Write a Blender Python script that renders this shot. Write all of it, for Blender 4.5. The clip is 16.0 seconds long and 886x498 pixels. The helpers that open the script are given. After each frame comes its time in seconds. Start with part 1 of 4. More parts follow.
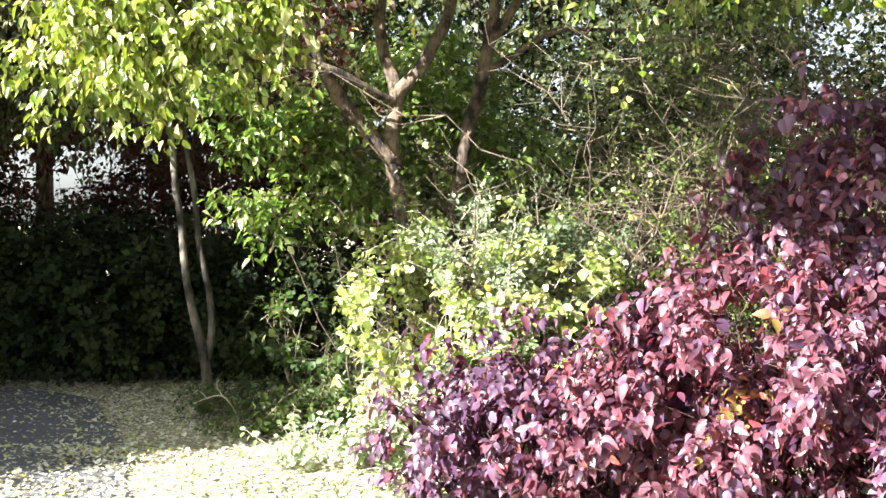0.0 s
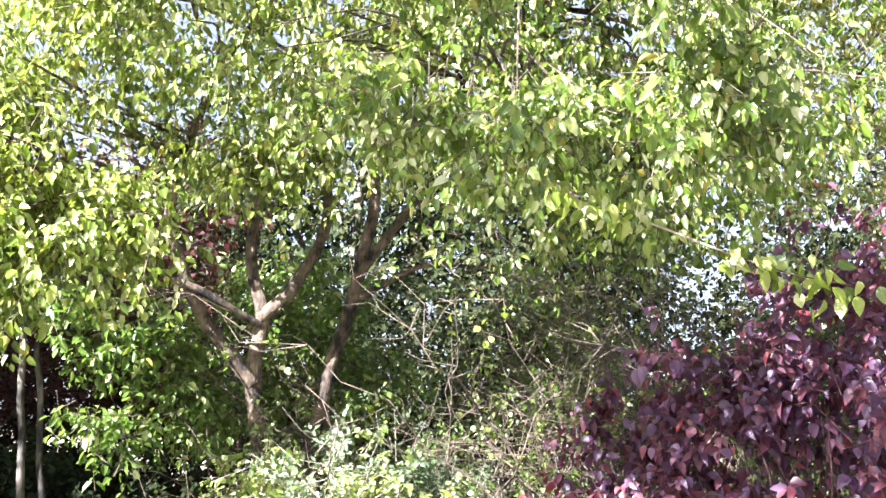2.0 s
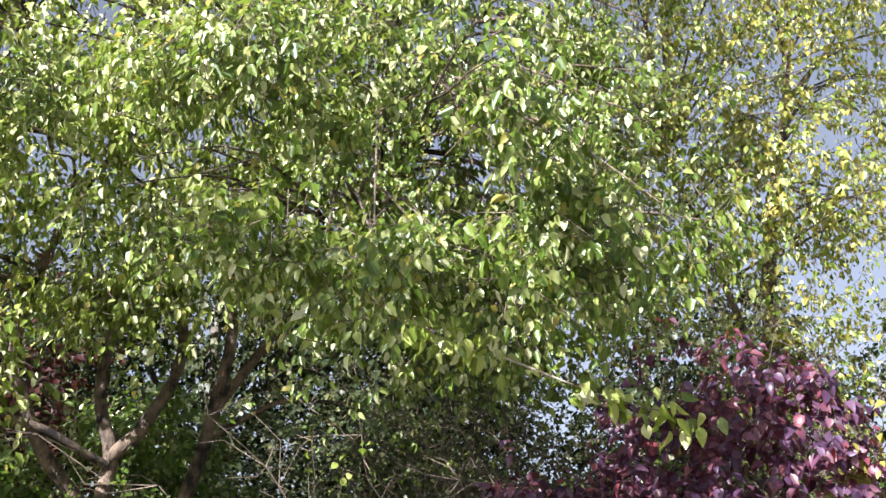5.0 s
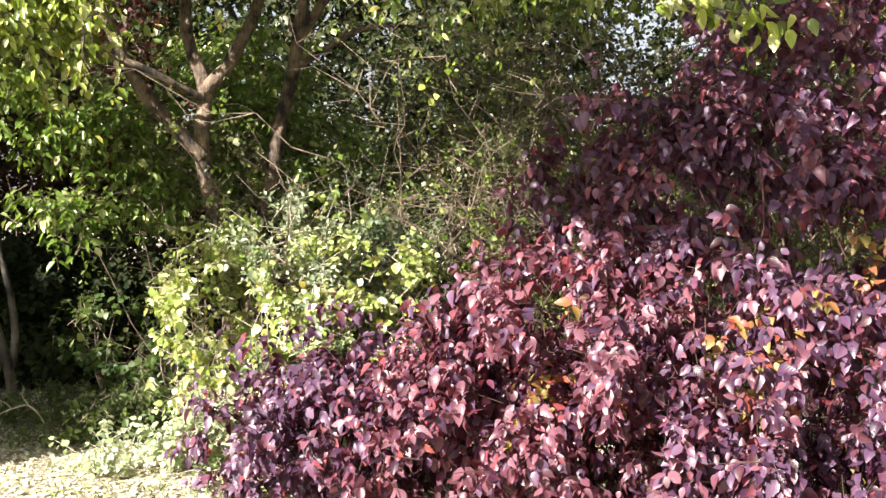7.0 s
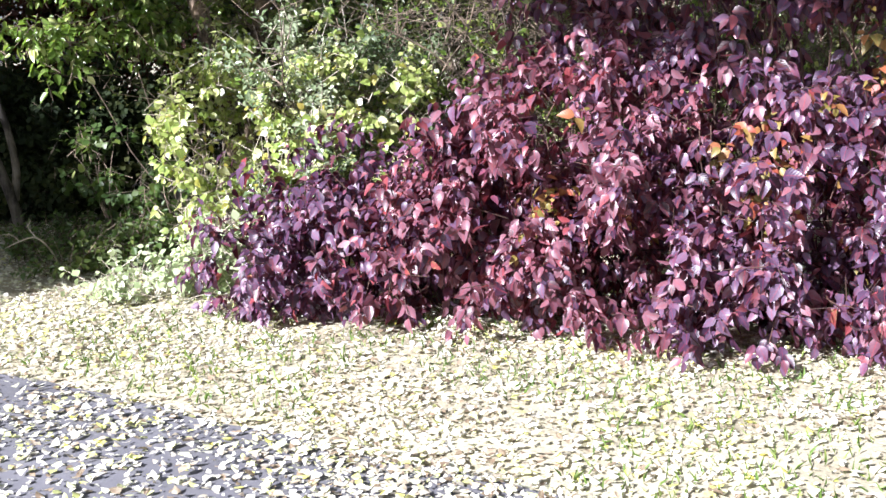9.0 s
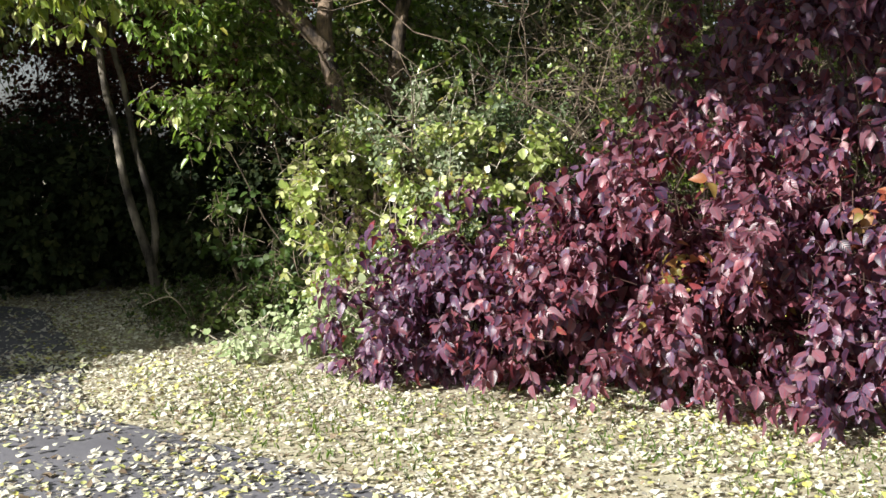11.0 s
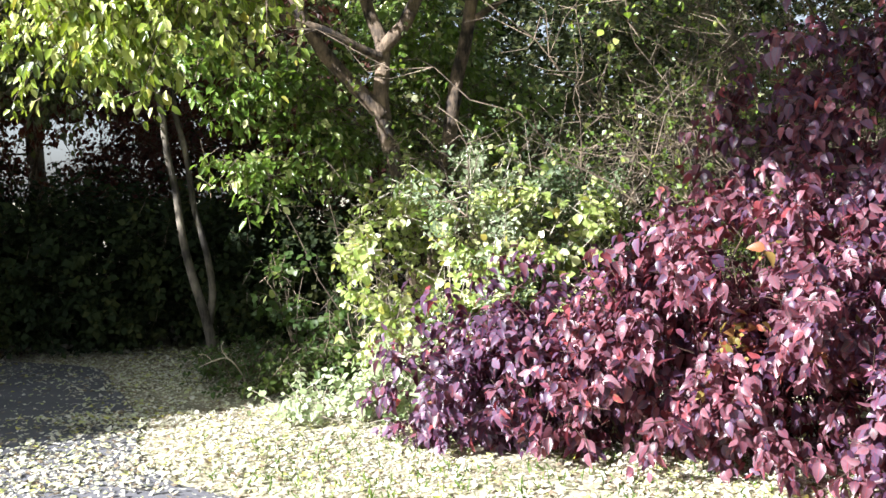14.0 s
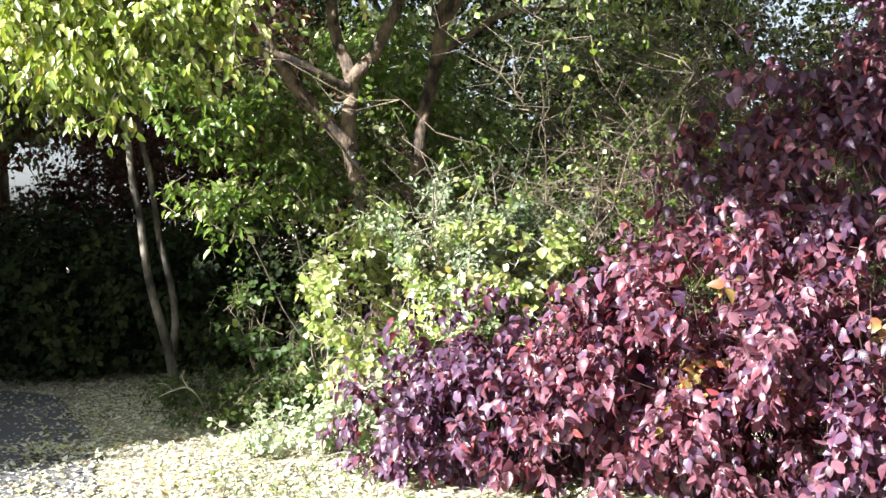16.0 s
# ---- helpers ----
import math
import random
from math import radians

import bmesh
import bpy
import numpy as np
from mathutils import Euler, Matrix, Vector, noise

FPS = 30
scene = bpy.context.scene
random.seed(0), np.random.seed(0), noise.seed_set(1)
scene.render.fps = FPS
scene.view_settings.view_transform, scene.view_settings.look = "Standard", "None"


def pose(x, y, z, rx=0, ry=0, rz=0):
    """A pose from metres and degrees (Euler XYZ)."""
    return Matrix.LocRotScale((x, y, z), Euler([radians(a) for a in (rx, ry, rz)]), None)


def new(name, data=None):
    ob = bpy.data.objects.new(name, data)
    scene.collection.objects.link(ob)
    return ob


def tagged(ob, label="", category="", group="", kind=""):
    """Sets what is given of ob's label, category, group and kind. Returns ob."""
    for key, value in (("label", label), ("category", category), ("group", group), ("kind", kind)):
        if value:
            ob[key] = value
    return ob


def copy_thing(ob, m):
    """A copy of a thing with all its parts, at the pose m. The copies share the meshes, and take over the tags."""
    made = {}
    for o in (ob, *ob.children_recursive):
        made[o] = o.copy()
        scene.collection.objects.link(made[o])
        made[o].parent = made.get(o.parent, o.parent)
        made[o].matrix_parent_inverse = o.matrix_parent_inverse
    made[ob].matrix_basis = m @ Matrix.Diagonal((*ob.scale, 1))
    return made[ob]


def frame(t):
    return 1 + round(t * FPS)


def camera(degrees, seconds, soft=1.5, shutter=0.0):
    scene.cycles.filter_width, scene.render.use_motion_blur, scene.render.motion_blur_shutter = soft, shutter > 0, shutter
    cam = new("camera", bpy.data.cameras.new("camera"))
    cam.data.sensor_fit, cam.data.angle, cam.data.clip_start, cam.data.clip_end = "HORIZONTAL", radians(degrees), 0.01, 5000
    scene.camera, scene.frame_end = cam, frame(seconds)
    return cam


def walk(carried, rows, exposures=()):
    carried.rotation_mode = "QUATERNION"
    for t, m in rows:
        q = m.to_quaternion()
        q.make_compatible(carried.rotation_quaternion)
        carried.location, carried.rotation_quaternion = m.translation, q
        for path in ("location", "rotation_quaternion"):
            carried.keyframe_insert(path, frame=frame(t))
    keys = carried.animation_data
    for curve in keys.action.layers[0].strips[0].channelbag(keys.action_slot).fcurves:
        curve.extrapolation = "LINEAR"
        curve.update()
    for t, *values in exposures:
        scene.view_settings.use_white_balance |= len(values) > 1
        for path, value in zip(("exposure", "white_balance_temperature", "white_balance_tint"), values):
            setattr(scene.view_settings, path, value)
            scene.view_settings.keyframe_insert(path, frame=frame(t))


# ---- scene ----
cam = camera(46.0, 16.0, soft=1.5)
walk(cam, [
    (0.0, pose(-0.000, 0.000, 1.550, 89.40, -1.90, -0.08)),
    (0.5, pose(0.012, 0.013, 1.532, 92.07, -3.07, -3.04)),
    (1.0, pose(0.040, 0.017, 1.583, 94.69, -4.00, -4.89)),
    (1.5, pose(0.103, 0.018, 1.627, 98.90, -5.14, -6.23)),
    (2.0, pose(0.108, 0.039, 1.682, 101.53, -4.35, -6.97)),
    (2.5, pose(0.107, 0.027, 1.686, 104.28, -3.96, -8.26)),
    (3.0, pose(0.098, -0.000, 1.715, 105.89, -3.83, -10.18)),
    (3.5, pose(0.096, -0.021, 1.706, 108.86, -3.79, -12.57)),
    (3.7, pose(0.129, 0.008, 1.706, 110.28, -3.80, -13.44)),
    (5.8, pose(0.059, -0.084, 1.616, 106.80, -2.29, -14.36)),
    (6.0, pose(0.037, -0.095, 1.602, 103.82, -2.44, -12.30)),
    (6.5, pose(-0.009, -0.122, 1.567, 96.69, -2.07, -10.19)),
    (7.0, pose(0.039, -0.097, 1.594, 89.01, -0.44, -9.92)),
    (7.5, pose(0.074, -0.055, 1.596, 83.48, -0.12, -10.81)),
    (8.0, pose(0.089, -0.037, 1.569, 79.93, 0.71, -10.26)),
    (8.2, pose(0.086, -0.037, 1.581, 78.91, 1.52, -10.09)),
    (10.3, pose(0.012, -0.054, 1.575, 82.17, 1.48, -9.16)),
    (10.5, pose(0.013, -0.038, 1.532, 83.45, 1.49, -5.61)),
    (11.0, pose(0.041, -0.007, 1.488, 83.63, 1.39, -3.09)),
    (11.5, pose(0.025, -0.015, 1.510, 84.63, 1.42, -2.48)),
    (12.0, pose(0.025, -0.021, 1.517, 85.71, 1.32, -2.80)),
    (12.5, pose(0.021, -0.034, 1.508, 86.52, 1.18, -3.12)),
    (13.0, pose(0.018, -0.040, 1.510, 86.70, 1.34, -2.37)),
    (13.5, pose(0.002, -0.042, 1.513, 86.66, 1.14, -1.46)),
    (14.0, pose(-0.003, -0.046, 1.532, 86.91, 1.17, -0.42)),
    (14.5, pose(0.023, -0.019, 1.507, 87.52, 0.77, 0.24)),
    (15.0, pose(0.026, -0.024, 1.527, 88.24, 0.72, -1.07)),
    (15.5, pose(0.042, -0.022, 1.515, 88.83, 0.45, -1.04)),
    (16.0, pose(0.033, -0.050, 1.546, 88.53, 0.24, -2.05)),
], exposures=[
    (0.0, 2.55, 6200, 10), (1.0, 2.72, 6000, 13), (1.5, 2.82, 5800, 16), (2.0, 2.85, 5700, 18), (2.7, 2.52, 5750, 17), (3.7, 2.1, 5800, 17),
    (5.8, 1.55, 5800, 18), (6.5, 1.75, 6300, 15), (7.2, 2.03, 6700, 15), (8.0, 2.08, 5400, 22), (8.2, 2.12, 5400, 22),
    (10.3, 1.05, 6300, 11), (11.0, 1.08, 6300, 11), (12.5, 1.6, 5900, 12), (14.0, 1.94, 5900, 12), (16.0, 2.08, 6000, 12)])

# ---- light ----
SUN_TO = Vector((0.81, 0.585, -0.60)).normalized()
sun = new("sun", bpy.data.lights.new("sun", "SUN"))
sun.data.energy, sun.data.angle, sun.data.color = 5.0, radians(0.53), (1.0, 0.95, 0.87)
sun.matrix_basis = SUN_TO.to_track_quat("-Z", "Y").to_matrix().to_4x4()
world = bpy.data.worlds.new("world")
scene.world = world
world.use_nodes = True
wn = world.node_tree
sky = wn.nodes.new("ShaderNodeTexSky")
sky.sky_type, sky.sun_disc = "NISHITA", False
sky.sun_elevation, sky.sun_rotation = math.asin(-SUN_TO.z), math.atan2(-SUN_TO.x, -SUN_TO.y)
sky.dust_density = 2.0
haze = wn.nodes.new("ShaderNodeHueSaturation")
haze.inputs["Saturation"].default_value, haze.inputs["Value"].default_value = 0.42, 0.75
wn.links.new(sky.outputs[0], haze.inputs["Color"])
wn.links.new(haze.outputs[0], wn.nodes["Background"].inputs[0])
wn.nodes["Background"].inputs[1].default_value = 0.066


# ---- materials ----
def shader(name):
    mat = bpy.data.materials.new(name)
    mat.use_nodes = True
    return mat, mat.node_tree.nodes, mat.node_tree.links, mat.node_tree.nodes["Principled BSDF"]


def ramp_node(nodes, stops):
    ramp = nodes.new("ShaderNodeValToRGB")
    while len(ramp.color_ramp.elements) < len(stops):
        ramp.color_ramp.elements.new(0.5)
    for el, (at, col) in zip(ramp.color_ramp.elements, stops):
        el.position, el.color = at, (*col, 1)
    return ramp


def math_node(nodes, links, op, a, b=None):
    n = nodes.new("ShaderNodeMath")
    n.operation = op
    for slot, value in zip(n.inputs, (a, b)):
        if value is None:
            continue
        if isinstance(value, (int, float)):
            slot.default_value = value
        else:
            links.new(value, slot)
    return n.outputs[0]


def noise_node(nodes, links, scale, detail=4.0, rough=0.6, vector=None):
    n = nodes.new("ShaderNodeTexNoise")
    n.inputs["Scale"].default_value, n.inputs["Detail"].default_value, n.inputs["Roughness"].default_value = scale, detail, rough
    if vector is not None:
        links.new(vector, n.inputs["Vector"])
    return n.outputs["Fac"]


def leaf_material(name, stops, glow, gloss=0.45, through_leaf=0.35, patch=1.3, mix=0.45, veins=True, sheen=0.5):
    """A leaf blade: colours spread over leaves and patches of the plant, veins, some light coming through."""
    mat, nodes, links, bsdf = shader(name)
    geo, info, uv = nodes.new("ShaderNodeNewGeometry"), nodes.new("ShaderNodeObjectInfo"), nodes.new("ShaderNodeUVMap")
    rnd = math_node(nodes, links, "FRACT", math_node(nodes, links, "ADD", geo.outputs["Random Per Island"], info.outputs["Random"]))
    big = noise_node(nodes, links, patch, 2.0, 0.5, geo.outputs["Position"])
    big = math_node(nodes, links, "MULTIPLY", math_node(nodes, links, "SUBTRACT", big, 0.28), 2.2 * (1 - mix))
    fac = math_node(nodes, links, "ADD", math_node(nodes, links, "MULTIPLY", rnd, mix), big)
    blot = noise_node(nodes, links, 38.0, 3.0, 0.6, geo.outputs["Position"])
    fac = math_node(nodes, links, "ADD", fac, math_node(nodes, links, "MULTIPLY", math_node(nodes, links, "SUBTRACT", blot, 0.5), 0.22))
    ramp = ramp_node(nodes, stops)
    links.new(fac, ramp.inputs[0])
    col = ramp.outputs[0]
    if veins:
        sep = nodes.new("ShaderNodeSeparateXYZ")
        links.new(uv.outputs[0], sep.inputs[0])
        across = math_node(nodes, links, "ABSOLUTE", math_node(nodes, links, "SUBTRACT", sep.outputs[0], 0.5))
        rib = math_node(nodes, links, "LESS_THAN", across, 0.03)
        wave = math_node(nodes, links, "SINE", math_node(nodes, links, "MULTIPLY", math_node(nodes, links, "SUBTRACT", sep.outputs[1], math_node(nodes, links, "MULTIPLY", across, 0.7)), 40.0))
        bump = nodes.new("ShaderNodeBump")
        bump.inputs["Strength"].default_value, bump.inputs["Distance"].default_value = 0.15, 0.002
        links.new(wave, bump.inputs["Height"])
        links.new(bump.outputs[0], bsdf.inputs["Normal"])
        mixer = nodes.new("ShaderNodeMix")
        mixer.data_type, mixer.blend_type = "RGBA", "MIX"
        side_veins = math_node(nodes, links, "GREATER_THAN", wave, 0.8)
        links.new(math_node(nodes, links, "MAXIMUM", math_node(nodes, links, "MULTIPLY", rib, 0.35), math_node(nodes, links, "MULTIPLY", side_veins, 0.16)), mixer.inputs[0])
        links.new(col, mixer.inputs[6])
        mixer.inputs[7].default_value = (*glow, 1)
        col = mixer.outputs[2]
    links.new(col, bsdf.inputs["Base Color"])
    bsdf.inputs["Roughness"].default_value = gloss
    bsdf.inputs["Specular IOR Level"].default_value = sheen
    trans = nodes.new("ShaderNodeBsdfTranslucent")
    tint = nodes.new("ShaderNodeMix")
    tint.data_type, tint.blend_type = "RGBA", "MIX"
    tint.inputs[0].default_value = 0.4
    links.new(col, tint.inputs[6])
    tint.inputs[7].default_value = (*glow, 1)
    links.new(tint.outputs[2], trans.inputs[0])
    both = nodes.new("ShaderNodeMixShader")
    both.inputs[0].default_value = through_leaf
    links.new(bsdf.outputs[0], both.inputs[1])
    links.new(trans.outputs[0], both.inputs[2])
    links.new(both.outputs[0], nodes["Material Output"].inputs[0])
    return mat


def bark_material(name, dark, light, scale=9.0, depth=0.02):
    mat, nodes, links, bsdf = shader(name)
    geo, mapping = nodes.new("ShaderNodeNewGeometry"), nodes.new("ShaderNodeMapping")
    mapping.inputs["Scale"].default_value = (1.0, 1.0, 0.22)
    links.new(geo.outputs["Position"], mapping.inputs[0])
    ridges = noise_node(nodes, links, scale * 5, 6.0, 0.65, mapping.outputs[0])
    # broad stains, contrast raised to stand in for sun dapple on the trunks
    stain_dapple = noise_node(nodes, links, scale * 0.5, 3.0, 0.6, geo.outputs["Position"])
    fac = math_node(nodes, links, "ADD", math_node(nodes, links, "MULTIPLY", ridges, 0.8), math_node(nodes, links, "MULTIPLY", math_node(nodes, links, "SUBTRACT", stain_dapple, 0.48), 1.7))
    ramp = ramp_node(nodes, [(0.2, dark), (0.5, tuple((a + b) / 2 for a, b in zip(dark, light))), (0.75, light)])
    links.new(fac, ramp.inputs[0])
    links.new(ramp.outputs[0], bsdf.inputs["Base Color"])
    bump = nodes.new("ShaderNodeBump")
    bump.inputs["Strength"].default_value, bump.inputs["Distance"].default_value = 0.9, depth
    links.new(ridges, bump.inputs["Height"])
    links.new(bump.outputs[0], bsdf.inputs["Normal"])
    bsdf.inputs["Roughness"].default_value = 0.85
    return mat


def soil_material(name, stops, scale, fine, depth, rough=0.9):
    mat, nodes, links, bsdf = shader(name)
    geo = nodes.new("ShaderNodeNewGeometry")
    coarse = noise_node(nodes, links, scale, 5.0, 0.6, geo.outputs["Position"])
    grain = noise_node(nodes, links, fine, 4.0, 0.7, geo.outputs["Position"])
    fac = math_node(nodes, links, "ADD", math_node(nodes, links, "MULTIPLY", coarse, 0.55), math_node(nodes, links, "MULTIPLY", grain, 0.45))
    ramp = ramp_node(nodes, stops)
    links.new(fac, ramp.inputs[0])
    links.new(ramp.outputs[0], bsdf.inputs["Base Color"])
    bump = nodes.new("ShaderNodeBump")
    bump.inputs["Strength"].default_value, bump.inputs["Distance"].default_value = 0.8, depth
    links.new(grain, bump.inputs["Height"])
    links.new(bump.outputs[0], bsdf.inputs["Normal"])
    bsdf.inputs["Roughness"].default_value = rough
    return mat


PURPLE = leaf_material("purple_leaf", [(0.05, (0.013, 0.009, 0.020)), (0.35, (0.038, 0.024, 0.054)), (0.58, (0.078, 0.050, 0.096)), (0.75, (0.135, 0.092, 0.150)), (0.85, (0.125, 0.056, 0.100)), (0.95, (0.17, 0.048, 0.076))], (0.32, 0.022, 0.042), 0.38, 0.28, patch=2.2, mix=0.75, sheen=0.5)
# the pale mauve stop stands in for dusty highlights on the leaves
CRIMSON = leaf_material("crimson_leaf", [(0.04, (0.018, 0.010, 0.017)), (0.2, (0.055, 0.027, 0.040)), (0.38, (0.116, 0.050, 0.077)), (0.55, (0.170, 0.079, 0.108)), (0.7, (0.228, 0.124, 0.158)), (0.8, (0.220, 0.073, 0.096)), (0.92, (0.26, 0.052, 0.056)), (0.96, (0.28, 0.15, 0.09)), (0.99, (0.44, 0.40, 0.12))], (0.44, 0.032, 0.032), 0.38, 0.36, patch=1.8, mix=0.75, sheen=0.6)
YELLOWING = leaf_material("yellowing_leaf", [(0.1, (0.12, 0.14, 0.025)), (0.5, (0.32, 0.30, 0.06)), (0.9, (0.48, 0.40, 0.10))], (0.55, 0.48, 0.05), 0.4, 0.4)
AMBER = leaf_material("amber_leaf", [(0.1, (0.14, 0.13, 0.03)), (0.4, (0.24, 0.19, 0.05)), (0.7, (0.26, 0.11, 0.045)), (0.95, (0.25, 0.05, 0.035))], (0.40, 0.15, 0.04), 0.45, 0.28, mix=0.95)
# the near-white stops stand in for sun glints on the crown's leaves
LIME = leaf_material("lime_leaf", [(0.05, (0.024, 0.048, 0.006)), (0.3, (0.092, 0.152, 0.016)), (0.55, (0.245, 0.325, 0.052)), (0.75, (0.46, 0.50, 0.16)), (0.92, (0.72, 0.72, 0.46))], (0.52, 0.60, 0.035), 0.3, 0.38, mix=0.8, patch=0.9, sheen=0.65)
OLIVE = leaf_material("olive_leaf", [(0.05, (0.035, 0.055, 0.020)), (0.5, (0.075, 0.09, 0.032)), (0.9, (0.18, 0.17, 0.05))], (0.22, 0.25, 0.06), 0.45, 0.32, veins=False)
# lightest stops whitened for the sun's highlights on glossy leaves
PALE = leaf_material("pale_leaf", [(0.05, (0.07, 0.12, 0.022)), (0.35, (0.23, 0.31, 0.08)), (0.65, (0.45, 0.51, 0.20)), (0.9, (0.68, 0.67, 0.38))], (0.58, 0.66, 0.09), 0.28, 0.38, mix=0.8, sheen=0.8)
WEED = leaf_material("weed_leaf", [(0.05, (0.03, 0.06, 0.015)), (0.5, (0.055, 0.10, 0.022)), (0.9, (0.11, 0.14, 0.03))], (0.16, 0.24, 0.03), 0.45, 0.35, veins=False)
# last stop whitened so the hazel sprig reads as sunlit
FRESH = leaf_material("fresh_green_leaf", [(0.05, (0.04, 0.08, 0.014)), (0.5, (0.10, 0.175, 0.03)), (0.85, (0.19, 0.27, 0.07)), (0.97, (0.40, 0.48, 0.26))], (0.34, 0.50, 0.04), 0.28, 0.42, sheen=0.7)
# palest end again whitened as painted sun glint
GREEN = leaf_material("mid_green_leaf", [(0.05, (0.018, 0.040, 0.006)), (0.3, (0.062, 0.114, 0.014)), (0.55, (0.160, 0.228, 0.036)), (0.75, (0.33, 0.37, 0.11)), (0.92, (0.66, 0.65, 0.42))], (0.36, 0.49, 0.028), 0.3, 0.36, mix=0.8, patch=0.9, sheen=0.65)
# bramble leaves whitened in colour to read as brightly sunlit
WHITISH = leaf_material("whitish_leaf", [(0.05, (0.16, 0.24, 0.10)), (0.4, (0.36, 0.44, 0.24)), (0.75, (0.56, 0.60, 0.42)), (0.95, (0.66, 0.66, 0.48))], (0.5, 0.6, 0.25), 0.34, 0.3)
GLAUCOUS = leaf_material("grey_green_leaf", [(0.05, (0.040, 0.070, 0.030)), (0.5, (0.120, 0.165, 0.085)), (0.9, (0.36, 0.40, 0.26))], (0.28, 0.38, 0.10), 0.24, 0.25, veins=False, sheen=0.9)
# very dark stops put part of the woods' deep shade into the colour
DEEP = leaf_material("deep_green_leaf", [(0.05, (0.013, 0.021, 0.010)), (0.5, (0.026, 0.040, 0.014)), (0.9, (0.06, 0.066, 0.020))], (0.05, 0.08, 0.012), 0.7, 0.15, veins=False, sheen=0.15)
RUSSET = leaf_material("russet_leaf", [(0.05, (0.04, 0.014, 0.012)), (0.5, (0.085, 0.026, 0.022)), (0.8, (0.12, 0.06, 0.022)), (0.95, (0.17, 0.12, 0.025))], (0.25, 0.08, 0.03), 0.55, 0.3, patch=0.6, veins=False, sheen=0.3)
FALLEN = leaf_material("fallen_leaf", [(0.03, (0.09, 0.06, 0.04)), (0.14, (0.26, 0.19, 0.13)), (0.26, (0.54, 0.49, 0.39)), (0.45, (0.80, 0.78, 0.70)), (0.7, (0.78, 0.78, 0.62)), (0.86, (0.58, 0.63, 0.24)), (0.98, (0.76, 0.68, 0.08))], (0.6, 0.57, 0.35), 0.45, 0.2, patch=0.9, mix=0.85)
BLADE = leaf_material("grass_blade", [(0.05, (0.06, 0.12, 0.02)), (0.5, (0.13, 0.22, 0.04)), (0.9, (0.30, 0.34, 0.10))], (0.3, 0.45, 0.06), 0.5, 0.35, veins=False)
BARK = bark_material("brown_bark", (0.012, 0.008, 0.006), (0.26, 0.19, 0.13), 11.0)
GREYBARK = bark_material("grey_bark", (0.016, 0.013, 0.010), (0.20, 0.175, 0.135), 7.0, 0.008)
TWIG = bark_material("twig_bark", (0.035, 0.026, 0.018), (0.28, 0.215, 0.155), 14.0, 0.002)
REDTWIG = bark_material("red_twig_bark", (0.03, 0.015, 0.012), (0.12, 0.06, 0.045), 14.0, 0.002)
PALETWIG = bark_material("pale_twig_bark", (0.25, 0.21, 0.16), (0.60, 0.54, 0.45), 14.0, 0.002)
SOIL = soil_material("soil", [(0.25, (0.12, 0.10, 0.065)), (0.5, (0.36, 0.33, 0.235)), (0.7, (0.52, 0.50, 0.36))], 2.2, 70.0, 0.004)
ASPHALT = soil_material("asphalt", [(0.3, (0.080, 0.080, 0.092)), (0.5, (0.135, 0.135, 0.152)), (0.7, (0.21, 0.21, 0.235))], 1.4, 160.0, 0.0015, 0.75)

# ---- mesh helpers ----
rng = np.random.default_rng(7)


def raw_mesh(name, verts, tris, uvs=None, smooth=False):
    me = bpy.data.meshes.new(name)
    verts, tris = np.asarray(verts, np.float32), np.asarray(tris, np.int32)
    me.vertices.add(len(verts))
    me.vertices.foreach_set("co", verts.ravel())
    me.loops.add(tris.size)
    me.loops.foreach_set("vertex_index", tris.ravel())
    me.polygons.add(len(tris))
    me.polygons.foreach_set("loop_start", np.arange(0, tris.size, 3, dtype=np.int32))
    me.polygons.foreach_set("use_smooth", np.full(len(tris), smooth))
    if uvs is not None:
        layer = me.uv_layers.new(name="UVMap")
        layer.data.foreach_set("uv", np.asarray(uvs, np.float32)[tris.ravel()].ravel())
    me.update()
    return me


def thing(name, loc, label, category, group="", kind=""):
    e = new(name)
    e.location = loc
    e.empty_display_size = 0.1
    return tagged(e, label, category, group, kind)


def part(name, me, mat, parent, label="", kind=""):
    """Links a mesh in world metres as one part under a thing."""
    ob = new(name, me)
    if mat is not None and not me.materials:
        me.materials.append(mat)
    if parent is not None:
        top = parent
        while top.parent is not None:
            top = top.parent
        ob.parent = parent
        if parent is top:
            ob.matrix_parent_inverse = Matrix.Translation(-parent.location)
    return tagged(ob, label, "", "", kind)


def unit(v):
    return v / np.maximum(np.linalg.norm(v, axis=-1, keepdims=True), 1e-9)


# leaf shapes of length 1: x across, y from stalk to tip, z out of the blade
def blade_shape(width, droop, cup):
    rows = [(0.0, 0.0), (0.17, 0.72), (0.42, 1.0), (0.74, 0.6), (1.0, 0.0)]
    v, uv, t = [], [], []
    for at, w in rows:
        for s in ((0,) if w == 0 else (-1, 0, 1)):
            v.append((s * w * width, at, -droop * at * at + cup * abs(s) * w))
            uv.append((0.5 + 0.5 * s * w, at))
    t += [(0, 2, 1), (0, 3, 2), (7, 8, 10), (8, 9, 10)]
    for r in (1, 4):
        t += [(r, r + 1, r + 4), (r, r + 4, r + 3), (r + 1, r + 2, r + 5), (r + 1, r + 5, r + 4)]
    return np.array(v), np.array(t), np.array(uv)


